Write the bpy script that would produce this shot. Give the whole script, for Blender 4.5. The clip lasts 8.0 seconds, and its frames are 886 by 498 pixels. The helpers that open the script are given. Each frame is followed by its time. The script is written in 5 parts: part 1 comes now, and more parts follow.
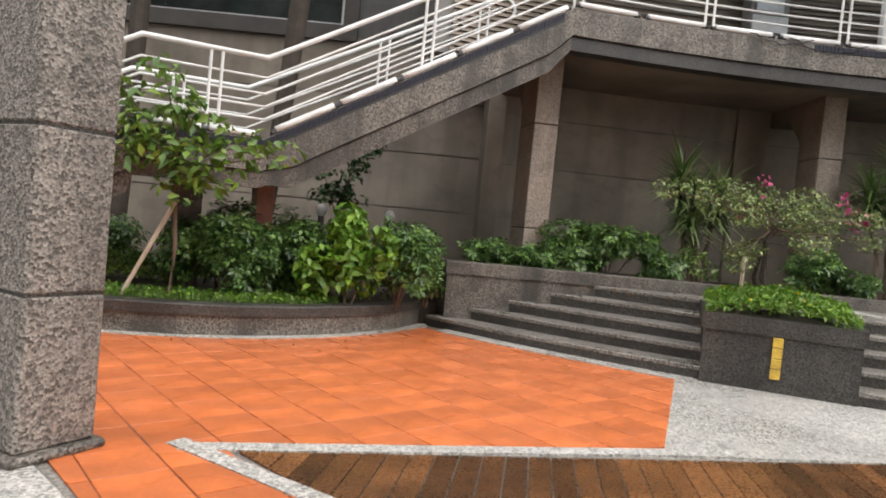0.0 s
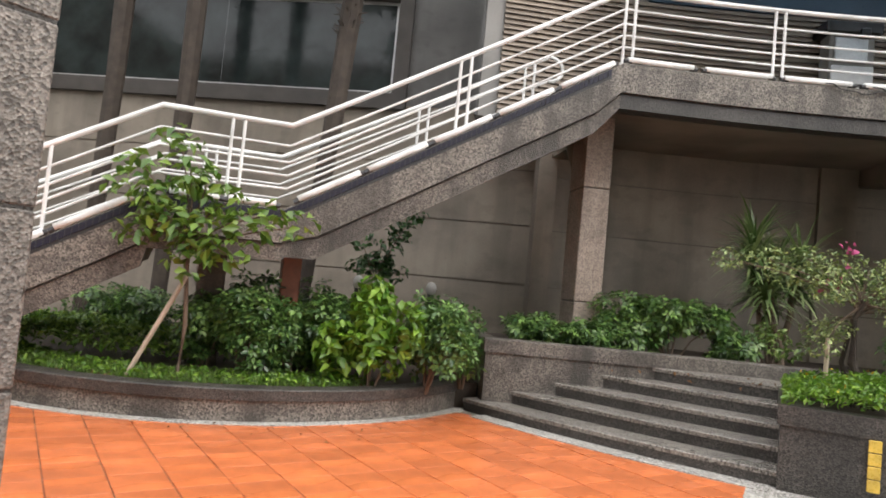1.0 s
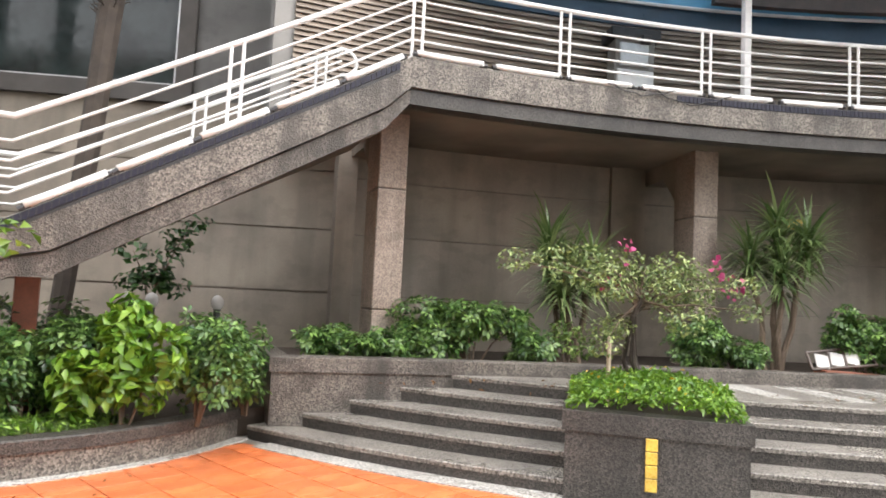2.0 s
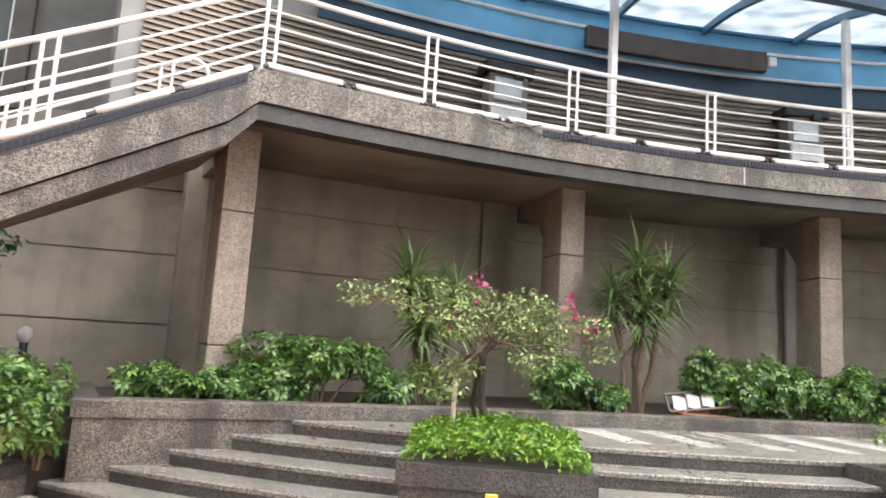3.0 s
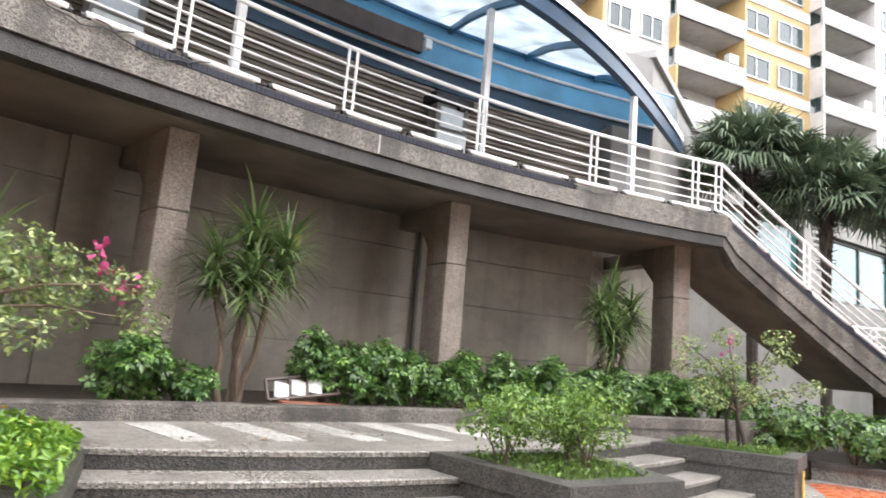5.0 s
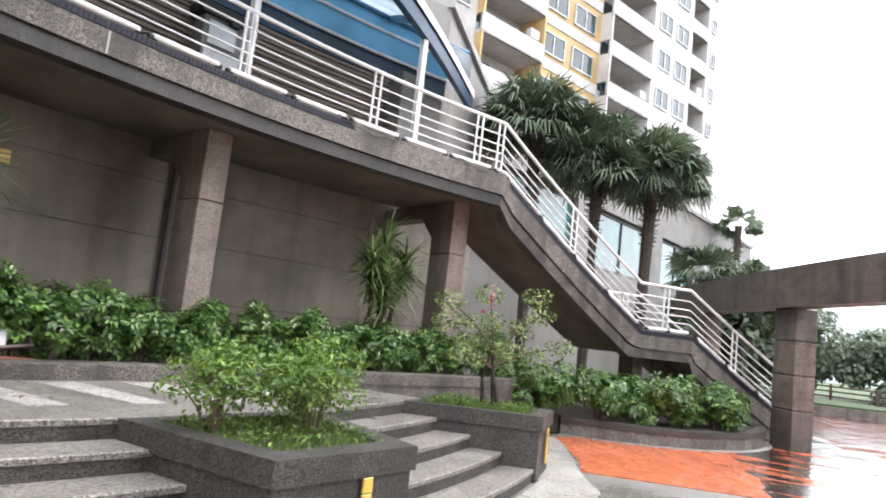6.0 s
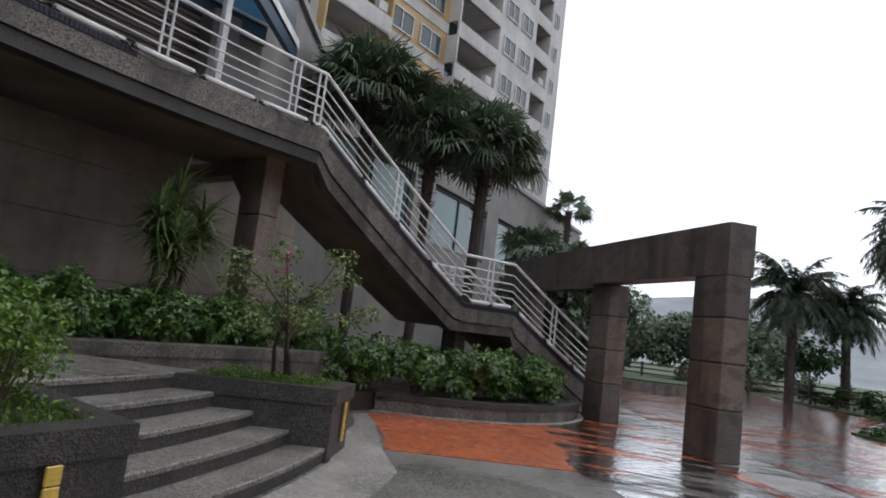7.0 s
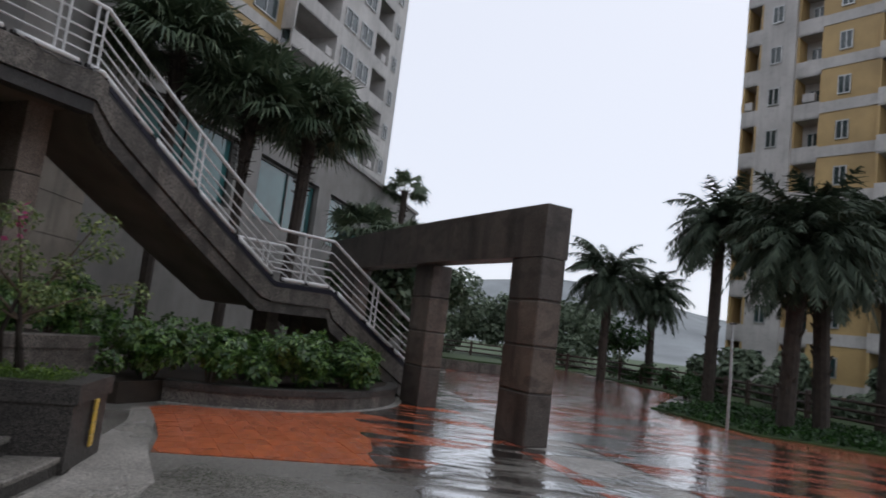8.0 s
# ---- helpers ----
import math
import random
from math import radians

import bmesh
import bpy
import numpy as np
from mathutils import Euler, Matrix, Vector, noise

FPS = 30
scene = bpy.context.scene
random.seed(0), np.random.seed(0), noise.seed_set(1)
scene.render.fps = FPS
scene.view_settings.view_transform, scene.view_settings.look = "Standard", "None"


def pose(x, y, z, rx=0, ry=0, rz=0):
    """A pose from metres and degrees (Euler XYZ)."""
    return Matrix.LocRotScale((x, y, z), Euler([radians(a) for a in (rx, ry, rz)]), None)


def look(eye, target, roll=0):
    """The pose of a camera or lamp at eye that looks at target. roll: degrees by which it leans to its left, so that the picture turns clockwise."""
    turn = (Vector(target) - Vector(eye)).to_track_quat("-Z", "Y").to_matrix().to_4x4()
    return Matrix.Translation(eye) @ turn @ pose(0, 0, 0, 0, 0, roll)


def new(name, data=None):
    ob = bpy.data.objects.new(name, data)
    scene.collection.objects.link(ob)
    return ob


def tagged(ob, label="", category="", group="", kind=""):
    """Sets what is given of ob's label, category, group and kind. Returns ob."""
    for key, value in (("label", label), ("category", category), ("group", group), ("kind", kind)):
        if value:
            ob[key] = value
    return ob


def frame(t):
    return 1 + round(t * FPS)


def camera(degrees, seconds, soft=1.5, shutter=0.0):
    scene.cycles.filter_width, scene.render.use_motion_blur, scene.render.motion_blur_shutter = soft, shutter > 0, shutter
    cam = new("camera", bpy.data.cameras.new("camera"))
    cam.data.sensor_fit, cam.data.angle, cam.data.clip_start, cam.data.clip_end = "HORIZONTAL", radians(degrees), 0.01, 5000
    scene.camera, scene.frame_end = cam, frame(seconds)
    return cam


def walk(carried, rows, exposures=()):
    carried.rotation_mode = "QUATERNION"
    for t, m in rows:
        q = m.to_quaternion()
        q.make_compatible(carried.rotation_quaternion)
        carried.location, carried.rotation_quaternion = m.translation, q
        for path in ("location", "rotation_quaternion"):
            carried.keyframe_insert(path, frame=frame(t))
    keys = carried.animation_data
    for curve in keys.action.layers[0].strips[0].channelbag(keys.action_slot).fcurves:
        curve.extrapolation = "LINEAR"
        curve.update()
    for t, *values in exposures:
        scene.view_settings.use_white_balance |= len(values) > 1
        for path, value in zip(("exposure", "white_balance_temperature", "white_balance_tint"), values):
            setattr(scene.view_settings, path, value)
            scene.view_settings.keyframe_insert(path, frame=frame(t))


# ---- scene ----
cam = camera(67.1, 8.0, soft=1.8, shutter=0.14)
PATH = [
    (0, (-0.027, -0.084, 1.481), (-0.024, 1.915, 1.409), 5.5),
    (0.5, (0.22, 0.398, 1.574), (0.084, 2.393, 1.625), 6.1),
    (1, (0.509, 0.702, 1.626), (0.258, 2.684, 1.73), 5.4),
    (1.2, (0.643, 0.83, 1.664), (0.544, 2.824, 1.79), 4.9),
    (2.3, (1.309, 1.592, 1.801), (1.61, 3.563, 1.957), 3.3),
    (2.5, (1.445, 1.696, 1.831), (1.833, 3.651, 2.002), 4.1),
    (3, (1.753, 1.915, 1.797), (2.272, 3.828, 2.065), 3.6),
    (3.5, (2.154, 2.208, 1.815), (2.955, 4.013, 2.136), 4.2),
    (4, (2.555, 2.505, 1.724), (3.468, 4.248, 2.082), 3.8),
    (4.2, (2.709, 2.566, 1.702), (3.678, 4.283, 2.042), 3.7),
    (5.3, (3.755, 2.934, 1.699), (5.21, 4.28, 1.97), 5.1),
    (5.5, (4.005, 2.98, 1.691), (5.545, 4.237, 1.913), 5.2),
    (6, (4.497, 3.014, 1.719), (6.197, 4.04, 1.96), 6.4),
    (6.5, (5.073, 2.915, 1.675), (6.879, 3.733, 1.936), 6.8),
    (7, (5.604, 2.871, 1.59), (7.492, 3.485, 1.829), 6.9),
    (7.5, (6.098, 2.767, 1.603), (8.023, 3.259, 1.832), 7.6),
    (8, (6.565, 2.574, 1.692), (8.545, 2.725, 1.928), 7.0),
]
walk(cam, [(t, look(eye, target, roll)) for t, eye, target, roll in PATH],
     exposures=[(0.0, 1.17, 7000, 12), (0.5, 1.33, 6950, 12), (1.0, 1.38, 6950, 12), (2.5, 2.2, 6900, 13), (3.0, 2.18, 6900, 13), (3.3, 2.27, 6850, 13),
                (4.0, 2.14, 6800, 13), (5.5, 2.2, 6700, 13), (6.0, 1.85, 6600, 14), (6.5, 1.1, 6500, 13), (7.0, 0.0, 6350, 13), (7.5, -0.4, 6300, 13), (8.0, -0.5, 6300, 14)])

# ---- world and light: a wet, overcast day ----
world = bpy.data.worlds.new("overcast")
scene.world = world
world.use_nodes = True
wn, wl = world.node_tree.nodes, world.node_tree.links
sky = wn.new("ShaderNodeTexSky")
sky.sky_type, sky.sun_disc = "NISHITA", False
sky.sun_elevation, sky.sun_rotation = radians(48), radians(124)
cloud = wn.new("ShaderNodeMix")
cloud.data_type = "RGBA"
cloud.inputs["Factor"].default_value = 0.85
cloud.inputs["B"].default_value = (9.0, 9.4, 9.9, 1)
wl.new(sky.outputs["Color"], cloud.inputs["A"])
wl.new(cloud.outputs["Result"], wn["Background"].inputs["Color"])
wn["Background"].inputs["Strength"].default_value = 0.14
sun = new("sun", bpy.data.lights.new("sun", "SUN"))
sun.data.energy, sun.data.angle, sun.data.color = 0.5, radians(25), (1.0, 0.97, 0.92)
sun.matrix_world = look((32, -10, 30), (8, 6, 0))


# ---- materials ----
def material(name, colour, rough=0.6, vary=0.25, scale=3.0, grain=60.0, grain_amount=0.2, bump=0.15, metal=0.0,
             dark=None, speckle=0.0, speckle_size=90.0, wet=0.0, per_object=0.0, spec=0.5, translucent=0.0, streaks=0.0):
    """A surface with stains (scale), grain, optional pebble speckle, wet patches and a small step from piece to piece."""
    m = bpy.data.materials.new(name)
    m.use_nodes = True
    n, l = m.node_tree.nodes, m.node_tree.links
    b = n["Principled BSDF"]
    geo = n.new("ShaderNodeTexCoord")

    def tex(s, detail=6, stretch=None):
        t = n.new("ShaderNodeTexNoise")
        t.inputs["Scale"].default_value, t.inputs["Detail"].default_value = s, detail
        if stretch:
            mp = n.new("ShaderNodeMapping")
            mp.inputs["Scale"].default_value = stretch
            l.new(geo.outputs["Object"], mp.inputs["Vector"])
            l.new(mp.outputs["Vector"], t.inputs["Vector"])
        else:
            l.new(geo.outputs["Object"], t.inputs["Vector"])
        return t.outputs["Fac"]

    def span(fac, lo, hi, a=0.0, c=1.0):
        r = n.new("ShaderNodeMapRange")
        r.inputs["From Min"].default_value, r.inputs["From Max"].default_value = lo, hi
        r.inputs["To Min"].default_value, r.inputs["To Max"].default_value = a, c
        l.new(fac, r.inputs["Value"])
        return r.outputs["Result"]

    def mix(fac, a, c, kind="MIX"):
        x = n.new("ShaderNodeMix")
        x.data_type, x.blend_type = "RGBA", kind
        for sock, v in (("Factor", fac), ("A", a), ("B", c)):
            if isinstance(v, bpy.types.NodeSocket):
                l.new(v, x.inputs[sock])
            else:
                x.inputs[sock].default_value = v if sock == "Factor" else (*v, 1)
        return x.outputs["Result"]

    dark = dark or tuple(c * (1 - vary) * 0.75 for c in colour)
    light = tuple(min(1, c * (1 + vary * 0.5)) for c in colour)
    big = tex(scale)
    col = mix(span(big, 0.32, 0.68), dark, light)
    fine = tex(grain, 3)
    col = mix(grain_amount, col, mix(span(fine, 0.3, 0.7), tuple(c * 0.45 for c in colour), tuple(min(1, c * 1.35) for c in colour)))
    height = fine
    if speckle:
        v = n.new("ShaderNodeTexVoronoi")
        v.inputs["Scale"].default_value = speckle_size
        l.new(geo.outputs["Object"], v.inputs["Vector"])
        grey = n.new("ShaderNodeRGBToBW")
        l.new(v.outputs["Color"], grey.inputs["Color"])
        col = mix(speckle, col, mix(span(grey.outputs["Val"], 0.2, 0.8), tuple(c * 0.25 for c in colour), tuple(min(1, c * 2.3) for c in colour)))
        height = v.outputs["Distance"]
    if streaks:
        col = mix(span(tex(1.0, 4, (2.6, 2.6, 0.3)), 0.47, 0.66, 0, streaks), col, tuple(c * 0.35 for c in colour))
        col = mix(span(tex(2.6, 7, (1, 1, 1.6)), 0.53, 0.63, 0, streaks * 0.6), col, tuple(c * 0.3 for c in colour))
    if per_object:
        info = n.new("ShaderNodeObjectInfo")
        hsv = n.new("ShaderNodeHueSaturation")
        l.new(span(info.outputs["Random"], 0, 1, 1 - per_object, 1 + per_object), hsv.inputs["Value"])
        l.new(col, hsv.inputs["Color"])
        col = hsv.outputs["Color"]
    l.new(col, b.inputs["Base Color"])
    b.inputs["Metallic"].default_value = metal
    b.inputs["Specular IOR Level"].default_value = spec
    if wet:
        puddle = tex(0.55, 4)
        l.new(span(puddle, 0.42, 0.6, rough, max(0.04, rough - wet)), b.inputs["Roughness"])
    else:
        l.new(span(fine, 0.3, 0.7, max(0.02, rough - 0.08), min(1, rough + 0.08)), b.inputs["Roughness"])
    if bump:
        bp = n.new("ShaderNodeBump")
        bp.inputs["Strength"].default_value, bp.inputs["Distance"].default_value = bump, 0.01
        l.new(height, bp.inputs["Height"])
        l.new(bp.outputs["Normal"], b.inputs["Normal"])
    if translucent:
        tr = n.new("ShaderNodeBsdfTranslucent")
        l.new(col, tr.inputs["Color"])
        ms = n.new("ShaderNodeMixShader")
        ms.inputs["Fac"].default_value = translucent
        l.new(b.outputs["BSDF"], ms.inputs[1])
        l.new(tr.outputs["BSDF"], ms.inputs[2])
        l.new(ms.outputs["Shader"], n["Material Output"].inputs["Surface"])
    return m


def leaf_material(name, colour, light, rough=0.35, translucent=0.25):
    m = bpy.data.materials.new(name)
    m.use_nodes = True
    n, l = m.node_tree.nodes, m.node_tree.links
    b = n["Principled BSDF"]
    g = n.new("ShaderNodeNewGeometry")
    ramp = n.new("ShaderNodeValToRGB")
    ramp.color_ramp.elements[0].color = (*colour, 1)
    ramp.color_ramp.elements[1].color = (*light, 1)
    e = ramp.color_ramp.elements.new(0.6)
    e.color = (*[(a * 0.6 + c * 0.4) for a, c in zip(colour, light)], 1)
    l.new(g.outputs["Random Per Island"], ramp.inputs["Fac"])
    l.new(ramp.outputs["Color"], b.inputs["Base Color"])
    b.inputs["Roughness"].default_value = rough
    tr = n.new("ShaderNodeBsdfTranslucent")
    l.new(ramp.outputs["Color"], tr.inputs["Color"])
    ms = n.new("ShaderNodeMixShader")
    ms.inputs["Fac"].default_value = translucent
    l.new(b.outputs["BSDF"], ms.inputs[1])
    l.new(tr.outputs["BSDF"], ms.inputs[2])
    l.new(ms.outputs["Shader"], n["Material Output"].inputs["Surface"])
    return m


PEBBLE = material("washed_pebble_concrete", (0.128, 0.114, 0.098), 0.55, 0.4, 1.1, 40, 0.2, 0.7, speckle=0.8, speckle_size=62, streaks=0.75)
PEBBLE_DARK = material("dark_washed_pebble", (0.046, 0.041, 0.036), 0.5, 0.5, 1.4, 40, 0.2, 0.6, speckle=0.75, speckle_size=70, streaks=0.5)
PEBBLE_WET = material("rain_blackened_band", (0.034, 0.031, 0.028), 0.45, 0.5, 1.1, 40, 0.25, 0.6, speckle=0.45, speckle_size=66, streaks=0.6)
PEBBLE_BAND = material("weathered_pebble_band", (0.105, 0.092, 0.079), 0.55, 0.5, 1.4, 40, 0.2, 0.7, speckle=0.68, speckle_size=66, streaks=0.9)
PEBBLE_COARSE = material("coarse_pebble_dash", (0.20, 0.18, 0.16), 0.6, 0.35, 1.2, 40, 0.2, 0.8, speckle=0.7, speckle_size=62, streaks=0.4)
PEBBLE_WARM = material("warm_washed_pebble", (0.26, 0.212, 0.176), 0.6, 0.3, 1.3, 40, 0.2, 0.6, speckle=0.45, speckle_size=95, streaks=0.4)
PEBBLE_BROWN = material("brown_washed_pebble", (0.15, 0.115, 0.09), 0.55, 0.5, 1.6, 40, 0.2, 0.5, speckle=0.35, speckle_size=80, streaks=0.9)
STAINED = material("rain_stained_concrete", (0.098, 0.080, 0.067), 0.5, 0.5, 1.2, 40, 0.2, 0.4, speckle=0.3, speckle_size=80, streaks=0.85)
PEBBLE_LIGHT = material("pale_washed_pebble", (0.36, 0.345, 0.32), 0.5, 0.2, 1.0, 40, 0.2, 0.4, speckle=0.55, speckle_size=60, wet=0.3)
STEP_TOP = material("pale_worn_tread", (0.185, 0.170, 0.150), 0.42, 0.9, 1.8, 45, 0.3, 0.7, speckle=0.6, speckle_size=62, wet=0.2)
RIM = material("pale_grey_rim", (0.33, 0.31, 0.28), 0.42, 0.45, 1.3, 40, 0.25, 0.3, speckle=0.4, speckle_size=62, wet=0.25)
GREY_GROUND = material("wet_grey_paving", (0.195, 0.184, 0.165), 0.34, 0.7, 0.8, 40, 0.25, 0.10, speckle=0.4, speckle_size=60, wet=0.24)
WALL = material("grey_brown_plaster", (0.275, 0.236, 0.192), 0.75, 0.2, 0.8, 30, 0.12, 0.15, streaks=0.3)
# darker plaster for undersides, beams and the backs of wall grooves
SOFFIT = material("dark_plaster", (0.195, 0.165, 0.137), 0.8, 0.3, 0.9, 30, 0.12, 0.15)
UPPER_WALL = material("grey_facade_tile", (0.26, 0.25, 0.235), 0.6, 0.12, 0.7, 30, 0.1, 0.1, streaks=0.15)
RED = material("wet_terracotta_tile", (0.64, 0.175, 0.06), 0.4, 0.22, 1.6, 35, 0.15, 0.15, wet=0.25, per_object=0.12)
RED_DARK = material("wet_dark_red_tile", (0.52, 0.155, 0.095), 0.16, 0.25, 1.2, 35, 0.15, 0.03, wet=0.08, per_object=0.15)
RED_WET = material("rain_soaked_terracotta", (0.58, 0.155, 0.065), 0.34, 0.22, 1.6, 35, 0.12, 0.05, wet=0.22, per_object=0.1)
JOINT = material("dark_joint", (0.22, 0.075, 0.035), 0.6, 0.2, 2.0, 40, 0.2, 0.1)
DECK = material("wet_deck_wood", (0.15, 0.062, 0.022), 0.28, 0.5, 2.5, 50, 0.3, 0.3, per_object=0.5)
WHITE = material("white_painted_steel", (0.80, 0.80, 0.79), 0.35, 0.08, 3.0, 40, 0.06, 0.05)
TUBE = material("white_lamp_plastic", (0.85, 0.85, 0.84), 0.3, 0.04, 3.0, 40, 0.04, 0.0)
BLACK = material("black_rubber", (0.03, 0.03, 0.032), 0.5, 0.2, 5, 50, 0.1, 0.1)
NAVY = material("navy_mosaic", (0.006, 0.006, 0.022), 0.6, 0.3, 20, 80, 0.3, 0.2)
SHUTTER = material("brown_shutter_slat", (0.25, 0.20, 0.155), 0.5, 0.15, 1.5, 40, 0.15, 0.1, per_object=0.12)
BLUE = material("blue_painted_steel", (0.022, 0.13, 0.25), 0.4, 0.15, 2.0, 40, 0.1, 0.05)
BLUE_DEEP = material("deep_blue_plate", (0.010, 0.050, 0.11), 0.4, 0.2, 2.0, 40, 0.1, 0.05)
BLUE_LIGHT = material("pale_blue_panel", (0.13, 0.40, 0.62), 0.4, 0.12, 1.0, 40, 0.08, 0.05)
TEAL = material("dark_teal_panel", (0.025, 0.06, 0.10), 0.35, 0.2, 1.0, 40, 0.1, 0.05)
MILK = material("milky_roof_sheet", (0.60, 0.66, 0.70), 0.4, 0.15, 1.5, 40, 0.05, 0.03, translucent=0.8)
WOOD = material("dark_brown_board", (0.07, 0.045, 0.035), 0.5, 0.3, 3.0, 40, 0.2, 0.15)
GLASS = material("dark_window_glass", (0.03, 0.05, 0.05), 0.06, 0.2, 0.6, 10, 0.0, 0.0, spec=0.8)
GLASS_DIM = material("dim_window_glass", (0.022, 0.030, 0.030), 0.10, 0.5, 1.4, 10, 0.0, 0.0, spec=0.28)
# darker version of the grey facade tile, for the left facade
FACADE = material("dark_grey_facade_tile", (0.135, 0.13, 0.125), 0.6, 0.2, 0.7, 30, 0.12, 0.1, streaks=0.35)
TEAL_GLASS = material("green_window_glass", (0.04, 0.15, 0.15), 0.08, 0.2, 0.6, 10, 0.0, 0.0, spec=0.8)
FRAME = material("brown_window_frame", (0.06, 0.052, 0.046), 0.45, 0.2, 2.0, 40, 0.1, 0.05)
ALU = material("pale_aluminium", (0.55, 0.56, 0.56), 0.35, 0.1, 3.0, 40, 0.1, 0.05, metal=0.6)
YELLOW = material("yellow_reflector", (0.75, 0.50, 0.09), 0.3, 0.1, 8.0, 60, 0.1, 0.1)
SOIL = material("damp_soil", (0.045, 0.032, 0.022), 0.8, 0.4, 4.0, 40, 0.4, 0.6)
BARK = material("brown_bark", (0.14, 0.10, 0.07), 0.8, 0.35, 6.0, 60, 0.3, 0.5)
BARK_DARK = material("dark_palm_bark", (0.055, 0.042, 0.033), 0.85, 0.4, 5.0, 50, 0.3, 0.7)
STAKE = material("pale_stake_wood", (0.46, 0.38, 0.29), 0.7, 0.2, 4.0, 60, 0.2, 0.2)
RUST = material("rust_red_paint", (0.28, 0.09, 0.05), 0.6, 0.3, 3.0, 40, 0.2, 0.1)
LEAF = leaf_material("glossy_green_leaf", (0.024, 0.075, 0.020), (0.20, 0.34, 0.085), 0.28)
LEAF_BRIGHT = leaf_material("bright_green_leaf", (0.06, 0.16, 0.015), (0.24, 0.40, 0.045))
LEAF_MID = leaf_material("mid_green_leaf", (0.05, 0.13, 0.015), (0.24, 0.36, 0.06))
LEAF_DEEP = leaf_material("deep_green_leaf", (0.012, 0.045, 0.010), (0.05, 0.13, 0.025))
LEAF_PALE = leaf_material("pale_green_leaf", (0.045, 0.10, 0.02), (0.26, 0.36, 0.09))
LEAF_BLOOM = leaf_material("bougainvillea_leaf", (0.05, 0.10, 0.025), (0.40, 0.47, 0.17))
STRAP = leaf_material("strap_leaf", (0.04, 0.095, 0.02), (0.29, 0.37, 0.16))
PALM = leaf_material("palm_leaf", (0.045, 0.078, 0.042), (0.17, 0.22, 0.13), 0.55, 0.15)
DATE = leaf_material("date_palm_leaf", (0.024, 0.042, 0.024), (0.085, 0.115, 0.07), 0.75, 0.1)
GRASS = leaf_material("grass_blade", (0.05, 0.10, 0.018), (0.17, 0.26, 0.06), 0.5)
PETAL = leaf_material("magenta_bract", (0.32, 0.03, 0.11), (0.55, 0.09, 0.24), 0.6)
GOLD = leaf_material("yellow_petal", (0.75, 0.45, 0.02), (0.85, 0.62, 0.05), 0.6)
DRY = leaf_material("dry_leaf", (0.12, 0.06, 0.025), (0.25, 0.13, 0.05), 0.7)
# leaf colour paled to carry the haze of distance
FAR = leaf_material("haze_tinted_foliage", (0.10, 0.14, 0.09), (0.24, 0.30, 0.20), 0.7)


def water_film():
    """A clear film of rain: see-through, with the mirror gloss of water at low angles and small ripples."""
    m = bpy.data.materials.new("rain_water")
    m.use_nodes = True
    n, l = m.node_tree.nodes, m.node_tree.links
    co = n.new("ShaderNodeTexCoord")
    ripple = n.new("ShaderNodeTexNoise")
    ripple.inputs["Scale"].default_value, ripple.inputs["Detail"].default_value = 7.0, 3
    l.new(co.outputs["Object"], ripple.inputs["Vector"])
    bp = n.new("ShaderNodeBump")
    bp.inputs["Strength"].default_value, bp.inputs["Distance"].default_value = 0.7, 0.018
    l.new(ripple.outputs["Fac"], bp.inputs["Height"])
    fr = n.new("ShaderNodeFresnel")
    fr.inputs["IOR"].default_value = 1.45
    gl = n.new("ShaderNodeBsdfGlossy")
    gl.inputs["Roughness"].default_value = 0.14
    l.new(bp.outputs["Normal"], gl.inputs["Normal"])
    tr = n.new("ShaderNodeBsdfTransparent")
    ms = n.new("ShaderNodeMixShader")
    gain = n.new("ShaderNodeMath")
    gain.operation, gain.use_clamp = "MULTIPLY", True
    depth = n.new("ShaderNodeTexNoise")
    depth.inputs["Scale"].default_value, depth.inputs["Detail"].default_value = 0.9, 5
    courses = n.new("ShaderNodeMapping")           # the film breaks up along the courses of the tiles
    courses.inputs["Rotation"].default_value = (0, 0, 0.2)
    courses.inputs["Scale"].default_value = (2.4, 0.6, 1)
    l.new(co.outputs["Object"], courses.inputs["Vector"])
    l.new(courses.outputs["Vector"], depth.inputs["Vector"])
    pool = n.new("ShaderNodeMapRange")
    for sock, v in (("From Min", 0.45), ("From Max", 0.55), ("To Min", 0.22), ("To Max", 2.8)):
        pool.inputs[sock].default_value = v
    l.new(depth.outputs["Fac"], pool.inputs["Value"])
    l.new(pool.outputs["Result"], gain.inputs[1])
    l.new(fr.outputs["Fac"], gain.inputs[0])
    l.new(gain.outputs["Value"], ms.inputs["Fac"])
    l.new(tr.outputs["BSDF"], ms.inputs[1])
    l.new(gl.outputs["BSDF"], ms.inputs[2])
    l.new(ms.outputs["Shader"], n["Material Output"].inputs["Surface"])
    return m


WATER = water_film()

# ---- building helpers ----
CX, CY, AXIS = 6.99, -12.32, 4.3       # centre of the curved balcony and the turn of its axis
SX, SY = 9.64, 20.85                   # centre of the curved steps
rng = np.random.default_rng(7)


def P(r, phi, z):
    """A point on the balcony's circles: radius, degrees to the right of its axis, height."""
    a = radians(phi + AXIS)
    return Vector((CX + r * math.sin(a), CY + r * math.cos(a), z))


def Q(r, a, z):
    """A point on the steps' circles, a in degrees to the right of straight down."""
    return Vector((SX + r * math.sin(radians(a)), SY - r * math.cos(radians(a)), z))


